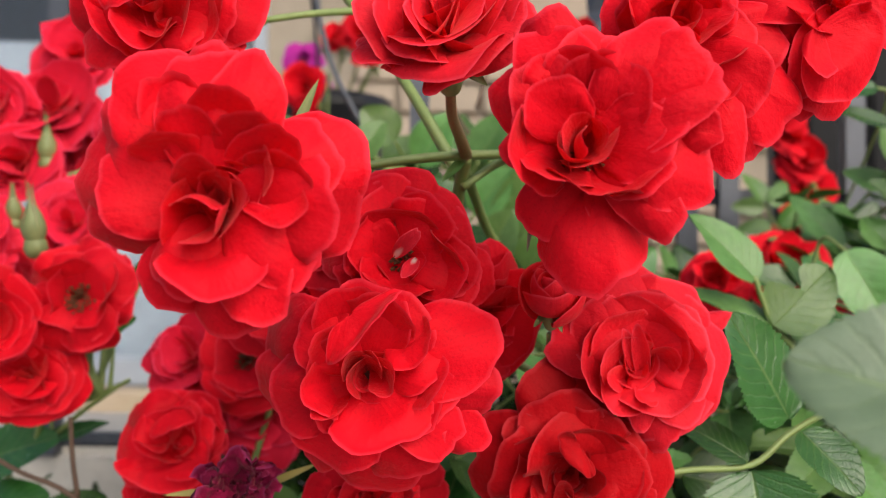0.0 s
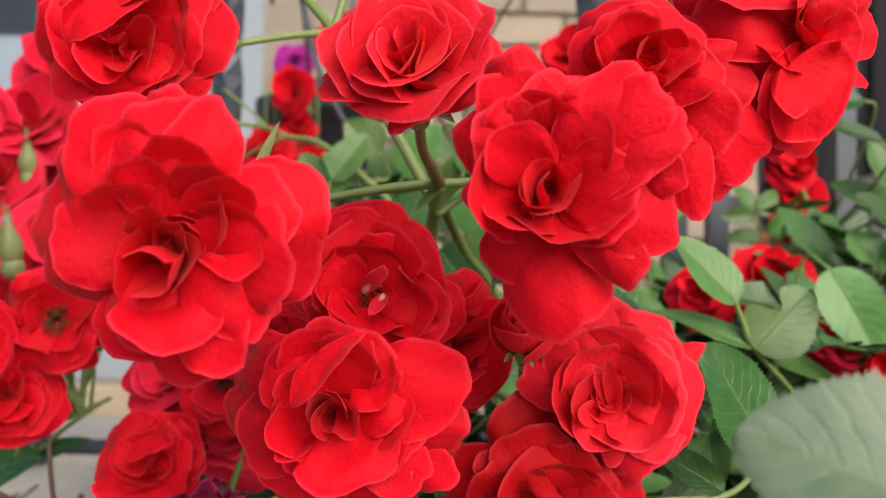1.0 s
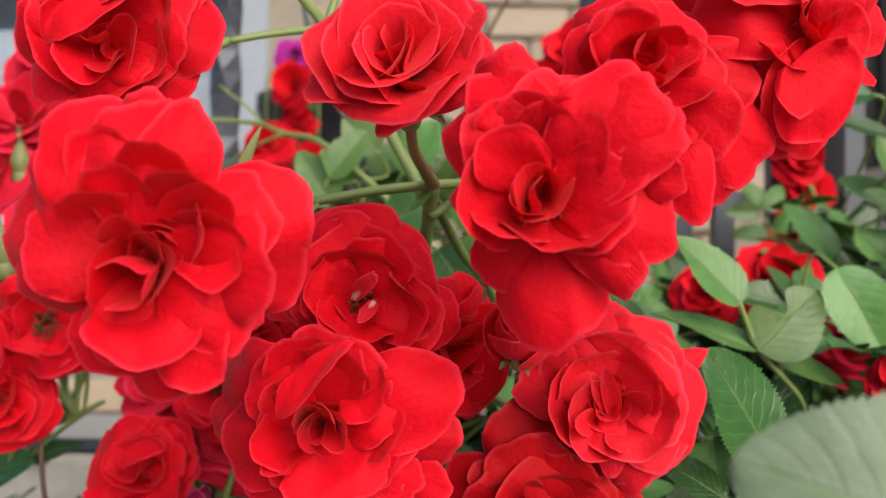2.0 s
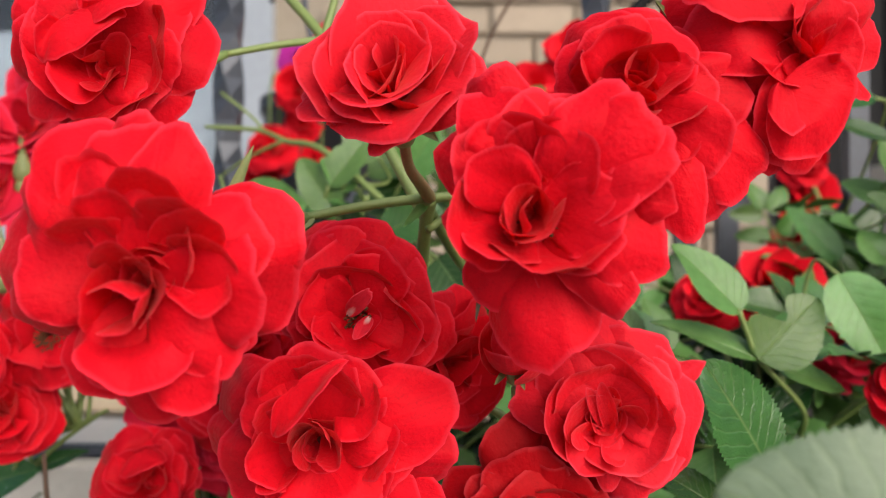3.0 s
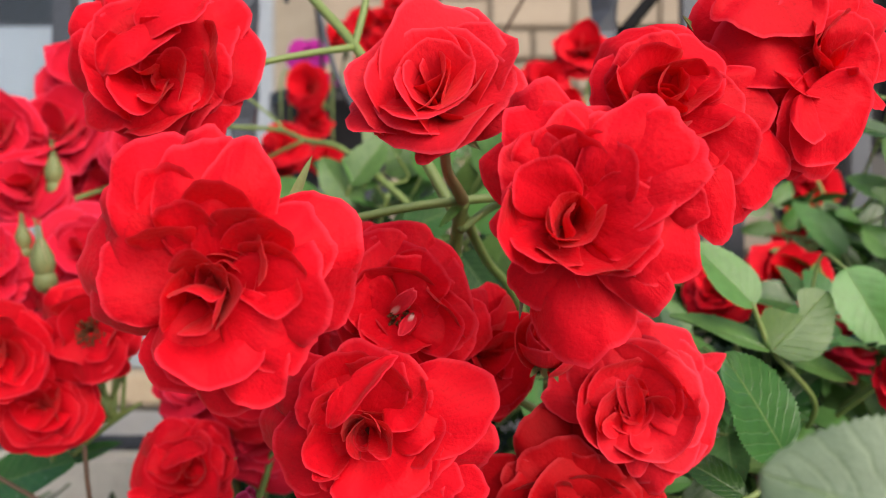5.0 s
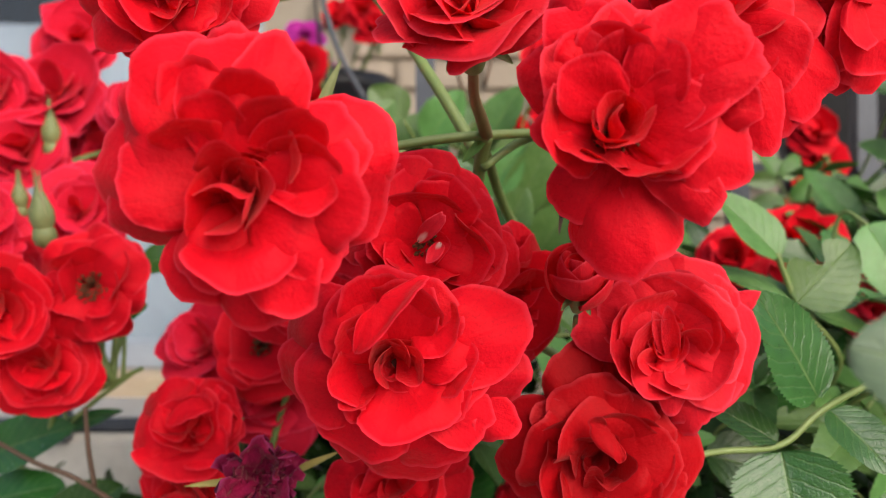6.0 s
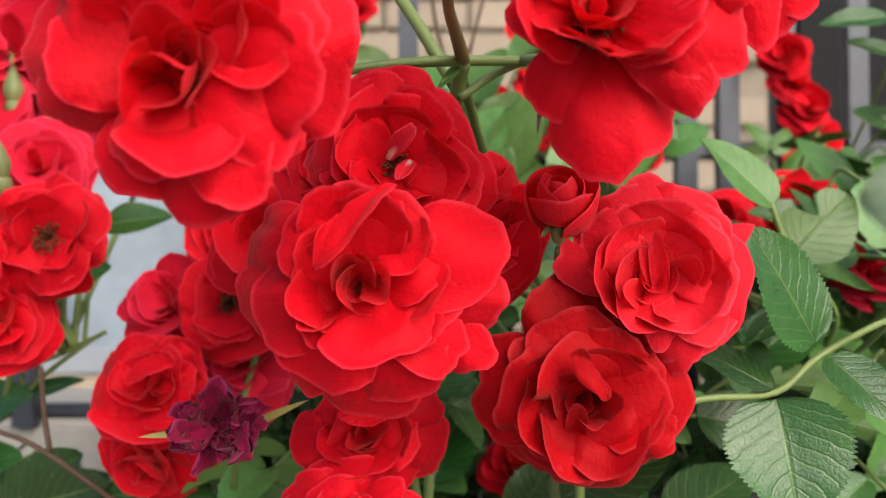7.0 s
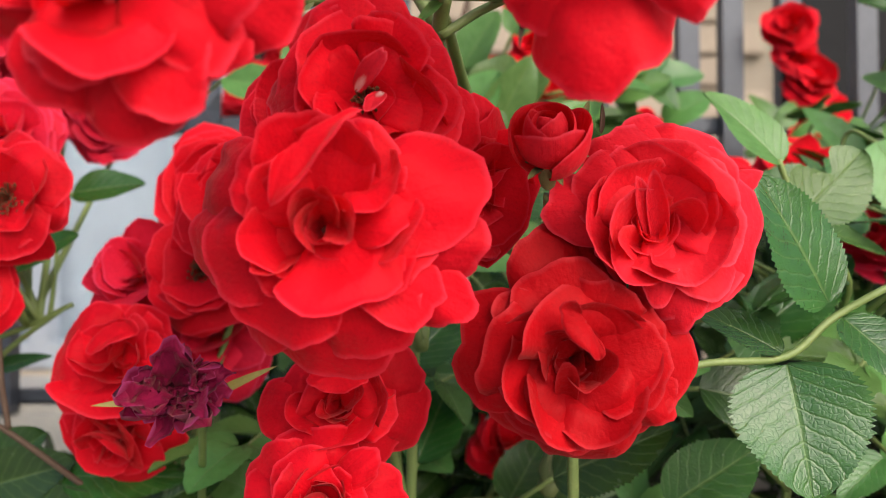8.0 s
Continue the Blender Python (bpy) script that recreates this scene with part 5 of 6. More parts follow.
petal(r, "near", (-0.61, -0.02, -1.42), (0.72, -1.13, -0.17), 2.19)
petal(r, "hood", (-0.39, 1.06, 0.02), (-0.1, 0.21, 0.25), 2.14)
petal(r, "inner", (-0.81, 0.04, -1.44), (-0.62, -0.4, 0.1), 1.99)
petal(r, "inner", (-0.6, 0.07, -1.46), (0.76, -0.19, 0.09), 1.19)
footing(r, (-0.09, 0.37, 0.95))
r = rose((-0.1472, 0.3430, 1.0912), 12, 14, "red rose in the side cluster, fully open with brown stamens", RED, tuft=(90, 0.0065, 0.0125), furled=0)
petal(r, "outer", (0.04, 0.35, -1.28), (2.22, 0.69, -0.55), 3.02)
petal(r, "outer", (-0.11, 0.53, -1.26), (0.99, 2.22, -0.44), 3.25)
petal(r, "outer", (-0.36, 0.53, -1.32), (-1.09, 2.22, -0.9), 3.02)
petal(r, "outer", (-0.47, 0.37, -1.38), (-2, 0.92, -1.42), 2.79)
petal(r, "outer", (-0.43, 0.15, -1.43), (-1.65, -0.9, -1.8), 3.02)
petal(r, "outer", (-0.25, 0.01, -1.42), (-0.18, -2.08, -1.77), 3.25)
petal(r, "outer", (-0.03, 0.17, -1.33), (1.63, -0.74, -1.04), 3.02)
petal(r, "middle", (-0.03, 0.36, -1.08), (1.72, 1.24, 0.11), 2.76)
petal(r, "middle", (-0.24, 0.41, -1.11), (-0.29, 1.68, -0.22), 2.99)
petal(r, "middle", (-0.33, 0.18, -1.19), (-1.18, -0.59, -0.98), 2.76)
petal(r, "middle", (-0.13, 0.08, -1.17), (0.78, -1.59, -0.44), 2.74)
petal(r, "middle", (-0.27, 0.11, -1.19), (-0.54, -1.3, -0.66), 2.51)
petal(r, "near", (-0.33, 0.47, -1.48), (-0.39, 1.32, 0.26), 2.52)
petal(r, "near", (-0.39, 0.38, -1.52), (-1, 0.48, -0.08), 2.29)
petal(r, "near", (-0.15, 0.38, -1.47), (1.36, 0.47, 0.44), 2.06)
petal(r, "near", (-0.2, 0.25, -1.51), (0.82, -0.7, 0.03), 2.06)
footing(r, (-0.185, 0.40, 1.05))


def swirled_bud(place, yaw, pitch, radius, label, material, seed):
    """A half-open bud: petals wrapped round one another as shells, their rims a spiral, on a small calyx."""
    rng = np.random.RandomState(seed)
    ob = thing("rose_bloom", None, label, "rose", "red roses", m=facing(place, yaw, pitch) @ Matrix.Translation((0, 0, -radius)))
    for i in range(8):
        k = i / 7
        rho = radius * (1.0 - 0.74 * k)
        top = np.radians(62 - 34 * k + rng.uniform(-7, 7))
        U, V = np.meshgrid(np.linspace(0, 1, 15), np.linspace(-1, 1, 23), indexing="ij")
        p1, p2 = rng.uniform(0, 6.28, 2)
        end = top + 0.5 * np.abs(V) ** 3 + 0.05 * np.sin(3 * V + p1) + 0.02 * np.sin(9 * V + p2)
        th = np.radians(168) + (end - np.radians(168)) * U
        flare = 1 + (0.10 - 0.06 * k) * step((U - 0.72) / 0.28) * (1 + 0.5 * np.sin(2.3 * V + p2)) + 0.03 * V
        az = np.radians(137.5 * i) + V * np.radians(84)
        r = rho * flare
        grid = np.stack([r * np.sin(th) * np.cos(az), r * np.sin(th) * np.sin(az), r * np.cos(th) + 0.7 * radius + 0.55 * (radius - rho)], -1)
        part("petal", sheet("petal", grid, np.stack([V * 0.5 + 0.5, 0.34 + 0.66 * U], -1), 0.0002, material), ob)
    calyx_parts(ob, random.Random(seed), 0.6)
    return ob


footing(swirled_bud((0.0312, 0.247, 1.0990), -8, 50, 0.0104, "small half-open red rosebud with tight swirled petals", CORAL, 24), (0.03, 0.30, 1.06))
CUP_OUTER = ((180, 2.7, 2.1, 80), (139, 2.3, 2.8, 60, 14), (90, 2.35, 2.8, 54, 12), (50, 2.3, 2.6, 55, 14), (14, 2.3, 2.6, 60, 14), (-45, 2.0, 2.8, 64, 34), (-105, 2.0, 2.8, 66, 40), (-145, 1.9, 2.6, 62, 34), (45, 1.5, 2.5, 44, 10), (110, 1.5, 2.5, 42, 10),
             (170, 1.4, 2.5, 46, 14), (-20, 1.4, 2.5, 44, 12), (-90, 1.4, 2.7, 44, 16))
CUP_HEART = ((80, 0.95, 2.1, 30, 8), (200, 0.9, 2.0, 30, 10), (-40, 0.9, 2.0, 30, 10), (30, 0.55, 1.3, 20, 4), (150, 0.5, 1.3, 18, 4), (270, 0.4, 1.2, 16, 4))
footing(bloom((-0.0005, 0.212, 1.169), -4, 30, "half-open cupped red rose on a slender stalk", CUP_OUTER + CUP_HEART, seed=17, fine=2, material=CORAL, depth=0.020, ruffle=0.9), (0.007, 0.277, 1.141), 0.5, 0.0016, STEM_RED)
footing(bloom((0.020, 0.276, 1.086), 58, -14, "red rose seen from its broad outer petals", None, 0.027, 23, "flat", fine=1), (0.03, 0.31, 1.04))
footing(bloom((-0.036, 0.292, 1.113), -20, 10, ROSE + ", tucked behind another", None, 0.024, 25, "open", fine=1), (0.0, 0.32, 1.06))


def loose_sepal(name, base, tip, width, material, label, category="sepal"):
    """A narrow sepal or bract that sticks out from behind a flower."""
    bb, tt = Vector(base), Vector(tip)
    ob = new(name, blade_mesh(name, (tt - bb).length, width, material, random.Random(len(bpy.data.objects)), bendy=0.08, fold=0.5, ni=11, nj=5))
    ob.matrix_basis = along(bb, tt, (0.2, -1, 0.4))
    return tagged(ob, label, category, "sepals and bracts")


loose_sepal("sepal", (-0.0390, 0.203, 1.128), (-0.0305, 0.200, 1.1475), 0.0030, SEPAL, "yellow-green pointed sepal behind a red rose")
loose_sepal("sepal", (0.0220, 0.210, 1.120), (0.0205, 0.205, 1.1075), 0.0015, BARK, "brown dry sepal under a red rose")
loose_sepal("sepal", (0.0270, 0.200, 1.150), (0.0262, 0.200, 1.1625), 0.0024, DRY_SEPAL, "curled dry sepal above a red rose")
loose_sepal("sepal", (0.0735, 0.230, 1.180), (0.0660, 0.222, 1.1872), 0.0024, SEPAL, "yellow-green curled sepal between two red roses")
loose_sepal("bract", (-0.0270, 0.2625, 1.1345), (-0.0335, 0.258, 1.1290), 0.0040, SEPAL, "small green bract at the stem's end", "bract")
loose_sepal("bract", (0.0070, 0.2775, 1.1405), (-0.0010, 0.274, 1.1320), 0.0034, LEAF_YOUNG, "small green bract on the stem", "bract")
loose_sepal("sepal", (0.0400, 0.262, 1.098), (0.0430, 0.256, 1.1075), 0.0032, SEPAL, "pale pointed sepal beside a half-open bud")
loose_sepal("sepal", (0.0470, 0.262, 1.100), (0.0466, 0.256, 1.1065), 0.0016, BARK, "thin brown sepal beside a half-open bud")
cap = new("stem_tip", lathe("stem_tip", [(0.0013, 0.0), (0.0017, 0.001), (0.0015, 0.0025), (0.0006, 0.003)], BARK, 8))
cap.matrix_basis = Matrix.Translation((-0.0296, 0.2620, 1.1341)) @ Vector((-1, -0.35, -0.2)).to_track_quat("Z", "Y").to_matrix().to_4x4()
tagged(cap, "brown dried tip of a green stem", "stem tip")

# ---- the cluster beside the window ----
SIDE = "red rose in the side cluster, fully open"
footing(bloom((-0.178, 0.332, 1.082), 25, 4, SIDE, None, 0.0225, 32, "cup", fine=1), (-0.185, 0.40, 1.03))
footing(bloom((-0.170, 0.348, 1.058), 10, 8, SIDE, None, 0.0224, 33, "open", fine=1), (-0.185, 0.40, 1.0))
footing(bloom((-0.199, 0.450, 1.219), 8, 20, SIDE, None, 0.0230, 34, "cup", fine=0, material=CRIMSON), (-0.185, 0.40, 1.14))
footing(bloom((-0.206, 0.440, 1.190), 8, 30, SIDE, None, 0.0264, 35, "cup", fine=0, material=CRIMSON), (-0.185, 0.40, 1.13))
footing(bloom((-0.219, 0.430, 1.158), 5, 20, SIDE, None, 0.0247, 36, "cup", fine=0, material=CRIMSON), (-0.185, 0.40, 1.12))
footing(bloom((-0.176, 0.400, 1.125), 8, 20, SIDE, None, 0.0247, 37, "open", fine=0, material=CRIMSON), (-0.185, 0.40, 1.09))
footing(bloom((-0.184, 0.455, 1.157), 8, 10, SIDE, None, 0.0276, 38, "open", fine=0, material=CRIMSON), (-0.185, 0.40, 1.10))
footing(bloom((-0.214, 0.385, 1.118), 20, 20, SIDE, None, 0.0247, 39, "open", fine=0, material=CRIMSON), (-0.185, 0.40, 1.08))
footing(bloom((-0.155, 0.455, 1.140), 8, 10, SIDE, None, 0.0230, 40, "open", fine=0, material=CRIMSON), (-0.185, 0.40, 1.08))
footing(bloom((-0.196, 0.395, 1.098), 10, 14, SIDE, None, 0.0220, 41, "open", fine=0, material=CRIMSON), (-0.185, 0.40, 1.05))
footing(bloom((-0.232, 0.430, 1.185), 14, 14, SIDE, None, 0.0240, 42, "cup", fine=0, material=CRIMSON), (-0.185, 0.40, 1.10))
footing(bloom((-0.160, 0.430, 1.178), 4, 16, SIDE, None, 0.0200, 43, "open", fine=0, material=CRIMSON), (-0.185, 0.40, 1.12))
footing(bloom((-0.212, 0.400, 1.068), 14, 10, SIDE, None, 0.0210, 44, "cup", fine=0, material=CRIMSON), (-0.185, 0.40, 1.03))

# ---- the lower cluster with the withered flower ----
LOW = "red rose in the low cluster"
footing(bloom((-0.114, 0.378, 1.066), -10, 25, LOW + ", whitish inner petals", None, 0.0230, 52, "open", fine=1, material=CRIMSON), (-0.09, 0.36, 1.0))
footing(bloom((-0.083, 0.358, 1.066), 0, 15, LOW, None, 0.0230, 53, "hole", fine=1, heart=True, tuft=(60, 0.22, 0.55)), (-0.09, 0.36, 1.0))
footing(bloom((-0.082, 0.372, 1.043), 6, 10, LOW, None, 0.0276, 54, "flat", fine=1, material=CRIMSON), (-0.09, 0.38, 0.97))
footing(bloom((-0.112, 0.350, 1.004), -10, -20, LOW + ", drooping below the others", None, 0.0230, 55, "flat", fine=0), (-0.09, 0.38, 0.93))
footing(bloom((-0.062, 0.330, 1.090), 0, 10, LOW + ", partly hidden", None, 0.0253, 56, "open", fine=0), (-0.09, 0.36, 1.04))
footing(bloom((-0.085, 0.385, 1.100), 0, 10, LOW + ", partly hidden", None, 0.0276, 57, "flat", fine=0), (-0.09, 0.36, 1.04))


def withered_bloom(place, size, seed):
    rng, nrg = random.Random(seed), np.random.RandomState(seed)
    ob = thing("withered_rose", None, "withered purple rose with crumpled dry petals", "rose", m=facing(place, 6, 18) @ Matrix.Translation((0, 0, -0.012)))
    for i in range(46):
        me = petal_mesh(nrg, rng.uniform(0, 360), size * rng.uniform(0.3, 1.0), size * rng.uniform(0.4, 0.75), rng.uniform(28, 96), rng.uniform(-90, 70), 0.00028 * i, WITHERED, 16, 23, ruffle=5.5, cup=rng.uniform(0.6, 1.6))
        for v in me.vertices:
            v.co += noise.noise_vector(v.co * 260 + Vector((i, 0, 0))) * 0.0030 + noise.noise_vector(v.co * 700) * 0.0012
        part("petal", me, ob)
    calyx_parts(ob, rng, 1.1, 0, 3, 150)
    part("sepal", blade_mesh("sepal", 0.022, 0.0028, DRY_SEPAL, rng, bendy=0.3, ni=9, nj=5), ob, "dry yellow sepal", pose(-0.004, 0, 0, 30, 0, 95))
    part("sepal", blade_mesh("sepal", 0.024, 0.0028, DRY_SEPAL, rng, bendy=0.3, ni=9, nj=5), ob, "dry yellow sepal", pose(0.004, 0, 0, 40, 0, -70))
    return footing(ob, (-0.09, 0.37, 0.95))


withered_bloom((-0.0655, 0.282, 1.031), 0.0150, 61)


def rosebud(place, yaw, pitch, length, seed, foot, label):
    """A closed bud: pointed green sepals round furled petals on a rounded hip."""
    rng = random.Random(seed)
    nrg = np.random.RandomState(seed)
    ob = thing("rosebud", None, label, "rosebud", "rosebuds", m=facing(place, yaw, pitch))
    k = length / 0.024
    part("calyx", lathe("calyx", [(0.0012 * k, -0.010 * k), (0.0042 * k, -0.0085 * k), (0.0056 * k, -0.005 * k), (0.0050 * k, -0.0015 * k), (0.0040 * k, 0.0 * k)], SEPAL), ob, "round green hip")
    part("petal", lathe("petal", [(0.0034 * k, 0.0), (0.0048 * k, 0.004 * k), (0.0043 * k, 0.009 * k), (0.0020 * k, 0.0140 * k), (0.0006 * k, 0.0165 * k)], RED), ob, "furled red petals")
    for i in range(5):
        reach = rng.uniform(0.95, 1.15)
        rows = np.array([(0.0041, -0.0004), (0.0055, 0.0035), (0.0053, 0.0075), (0.0036, 0.0120), (0.0018, 0.0165), (0.0012, 0.021 * reach), (0.0014, 0.024 * reach)]) * k
        half = np.radians([37, 37, 35, 34, 28, 20, 8])
        a = np.linspace(-1, 1, 7)
        ang = math.radians(72 * i) + half[:, None] * a[None, :]
        rr = rows[:, 0][:, None] + 0.0003 * k * (1 - a[None, :] ** 2)
        grid = np.stack([rr * np.cos(ang), rr * np.sin(ang), np.repeat(rows[:, 1][:, None], 7, axis=1)], -1)
        uv = np.stack(np.meshgrid(np.linspace(0, 1, 7), np.linspace(0, 1, 7)), -1)
        part("sepal", sheet("sepal", grid, uv, 0.0003, SEPAL), ob)
    return footing(ob, foot)


rosebud((-0.172, 0.357, 1.115), -10, 78, 0.0215, 71, (-0.185, 0.40, 1.09), "closed green rosebud with pointed sepals")
rosebud((-0.203, 0.432, 1.160), 5, 80, 0.020, 72, (-0.185, 0.40, 1.12), "small closed green rosebud below a rose")
rosebud((-0.203, 0.40, 1.126), 5, 80, 0.016, 73, (-0.185, 0.40, 1.10), "small closed green rosebud below a rose")
rosebud((0.047, 0.362, 0.988), 5, 70, 0.018, 74, (0.045, 0.31, 0.95), "small red-tipped rosebud low in the foliage")

# ---- roses among the leaves and farther back ----
BACK = "red rose among green leaves"
footing(bloom((0.179, 0.440, 1.113), 8, 30, BACK, None, 0.0250, 81, "open", fine=0), (0.165, 0.40, 1.05))
footing(bloom((0.138, 0.430, 1.104), -20, 20, BACK, None, 0.0190, 82, "flat", fine=0), (0.165, 0.40, 1.05))
footing(bloom((0.186, 0.335, 1.072), -25, 40, BACK, None, 0.0155, 83, "cup", fine=0), (0.165, 0.40, 1.03))
footing(bloom((0.190, 0.320, 1.103), -25, 30, BACK, None, 0.0150, 84, "cup", fine=0), (0.165, 0.40, 1.05))
footing(bloom((0.203, 0.420, 1.080), -10, 50, BACK, None, 0.0200, 85, "cup", fine=0, material=CRIMSON), (0.165, 0.40, 1.02))
FAR = "small red rose in a far cluster before the railing"
for i, (x, y, z, r) in enumerate(((0.240, 0.60, 1.226, 0.019), (0.247, 0.60, 1.208, 0.018), (0.254, 0.60, 1.190, 0.019), (0.259, 0.60, 1.171, 0.020), (0.253, 0.60, 1.153, 0.017), (0.244, 0.60, 1.136, 0.014),
                                  (0.073, 0.55, 1.170, 0.024), (0.066, 0.56, 1.205, 0.020), (0.078, 0.57, 1.222, 0.018), (0.040, 0.56, 1.188, 0.014), (0.135, 0.57, 1.155, 0.014),
                                  (0.093, 0.59, 1.266, 0.022), (0.068, 0.59, 1.240, 0.019), (0.034, 0.40, 0.994, 0.016), (0.010, 0.46, 1.000, 0.020))):
    footing(bloom((x, y, z), (i * 37) % 50 - 25, 15 + (i * 23) % 30, FAR, None, r, 90 + i, ("cup", "open")[i % 2], fine=0, heart=False), (x, y - 0.02, z - 0.08))

# roses and petunias in the planter
PLANTER_ROSE = "small red rose above the planter"
for i, (x, y, z, r) in enumerate(((-0.121, 0.72, 1.262, 0.021), (-0.118, 0.73, 1.236, 0.017), (-0.140, 0.71, 1.215, 0.024), (-0.108, 0.72, 1.205, 0.018), (-0.155, 0.73, 1.195, 0.018),
                                  (-0.058, 0.75, 1.330, 0.018), (-0.078, 0.75, 1.322, 0.020), (-0.065, 0.74, 1.303, 0.018), (-0.100, 0.75, 1.315, 0.015), (-0.050, 0.76, 1.345, 0.014))):
    ob = bloom((x, y, z), (i * 31) % 40 - 20, 20 + (i * 17) % 25, PLANTER_ROSE, None, r, 120 + i, ("cup", "open")[i % 2], fine=0, heart=False, group="roses in the planter")
    inv = ob.matrix_basis.inverted()
    end = Vector((-0.119 + (x + 0.119) * 0.3, 0.85, 1.262))
    part("stalk", tube("stalk", [Vector((0, 0, -0.009)), Vector((0, 0, -0.02)), inv @ Vector((x, y + 0.05, max(z, 1.288))), inv @ end], [0.0012] * 4, STEM, 6), ob, "green stalk")
for i, (x, y, z) in enumerate(((-0.135, 0.80, 1.315), (-0.128, 0.80, 1.285))):
    ob = bloom((x, y, z), 10 - 10 * i, 20, "magenta petunia flower above the planter", tuple((72 * k, 2.2, 2.4, 84) for k in range(5)), seed=140 + i, fine=0, heart=False, material=MAGENTA, group="petunias")
    ob.name = "petunia"
    tagged(ob, category="flower")
    inv = ob.matrix_basis.inverted()
    part("stalk", tube("stalk", [Vector((0, 0, -0.009)), Vector((0, 0, -0.02)), inv @ Vector((x * 0.9, y + 0.04, z - 0.04)), inv @ Vector((-0.12 + 0.01 * i, 0.865, 1.262))], [0.0012] * 4, STEM, 6), ob, "green stalk")


# ---- leaves ----
LRNG = random.Random(7)
LEAF_LABEL = "serrated green rose leaf with glossy leaflets"


def leaflet(ob, base, tip, normal, width, material=None, fine=True, bite=None, bendy=0.10, fold=0.22):
    b, t = Vector(base), Vector(tip)
    length = (t - b).length
    me = blade_mesh("leaflet", length, width, material or LEAF, LRNG, teeth=26 if fine else 12, bendy=bendy, fold=fold, ni=79 if fine else 25, nj=13 if fine else 7, bite=bite)
    # lift the base so that a drooping blade still ends at its tip
    m = along(b, t + Vector(normal).normalized() * bendy * length, normal)
    return part("leaflet", me, ob, "", ob.matrix_basis.inverted() @ m)


def placed_leaf(label, leaflets, petiole, r=0.0011, material=None, foot=None):
    ob = thing("rose_leaf", petiole[0], label, "leaf", "rose leaves")
    inv = ob.matrix_basis.inverted()
    pts = [Vector(p) for p in petiole]
    if foot is not None:
        near = min(CANES, key=lambda p: (p - Vector(foot)).length)
        pts += [pts[-1].lerp(near, 0.5) + Vector((0, 0, -0.004)), near]
    part("petiole", tube("petiole", [inv @ p for p in pts], [r] * (len(pts) - 1) + [r * 1.3], STEM, 7), ob, "pale green leaf stalk")
    for row in leaflets:
        leaflet(ob, *row[:4], material=material, **(row[4] if len(row) > 4 else {}))
    return ob


# the spray with wide leaflets beside the coral rose
placed_leaf(LEAF_LABEL + ", wide and veined", [
    ((0.1156, 0.2840, 1.0558), (0.0927, 0.2760, 1.0904), (0.25, -1, 0.45), 0.0310, {"fold": 0.12}),
    ((0.1022, 0.2810, 1.0389), (0.1035, 0.2680, 1.0049), (-0.1, -1, 0.65), 0.0400),
    ((0.101, 0.281, 1.042), (0.081, 0.292, 1.053), (0.2, -0.8, 0.7), 0.0150),
    ((0.120, 0.285, 1.0515), (0.134, 0.272, 1.034), (0.1, -1, 0.7), 0.0200),
    ((0.141, 0.290, 1.062), (0.165, 0.285, 1.052), (0.1, -1, 0.8), 0.0200),
], [(0.056, 0.274, 1.034), (0.078, 0.277, 1.0395), (0.102, 0.281, 1.041), (0.118, 0.285, 1.052), (0.142, 0.290, 1.062)], foot=(0.165, 0.40, 1.05))
# the spray with the bitten leaflet
placed_leaf(LEAF_LABEL + ", one leaflet bitten", [
    ((0.1240, 0.3360, 1.1020), (0.0992, 0.3420, 1.1279), (0.2, -0.8, 0.7), 0.0240),
    ((0.1307, 0.3360, 1.0839), (0.1556, 0.3430, 1.1072), (0, -1, 0.35), 0.0300, {"bite": (0.55, 0.15, 0.80, -1)}),
    ((0.1306, 0.3370, 1.0843), (0.0912, 0.3420, 1.0980), (0, -0.5, 1), 0.0180),
    ((0.1415, 0.3450, 1.0792), (0.1724, 0.3550, 1.0695), (0, -0.7, 1), 0.0200),
], [(0.1231, 0.3360, 1.1031), (0.1272, 0.3370, 1.0929), (0.1324, 0.3390, 1.0831), (0.1539, 0.3500, 1.0609)], foot=(0.165, 0.40, 1.02), material=LEAF_BRIGHT)
# leaf close to the lens, the sky's gloss painted as a pale colour
placed_leaf("large green leaf close by, out of focus, pale gloss in colour", [
    ((0.0870, 0.120, 1.0780), (0.0540, 0.1335, 1.0885), (0.0, -0.85, 0.65), 0.0355),
], [(0.0870, 0.120, 1.0780), (0.104, 0.126, 1.052), (0.135, 0.170, 0.960)], foot=(0.165, 0.42, 0.80), material=LEAF_SKY_GLOSS)

ONE = ((0.180, 0.380, 1.116, 0.197, 0.370, 1.078, 0.030), (0.225, 0.480, 1.122, 0.204, 0.500, 1.153, 0.020), (0.238, 0.450, 1.121, 0.226, 0.460, 1.137, 0.022),
       (0.250, 0.460, 1.150, 0.226, 0.480, 1.165, 0.020), (0.247, 0.460, 1.162, 0.237, 0.460, 1.189, 0.020), (-0.052, 0.450, 1.159, -0.033, 0.460, 1.186, 0.022),
       (-0.096, 0.450, 1.157, -0.062, 0.440, 1.148, 0.020), (-0.048, 0.450, 1.145, -0.069, 0.460, 1.175, 0.022))
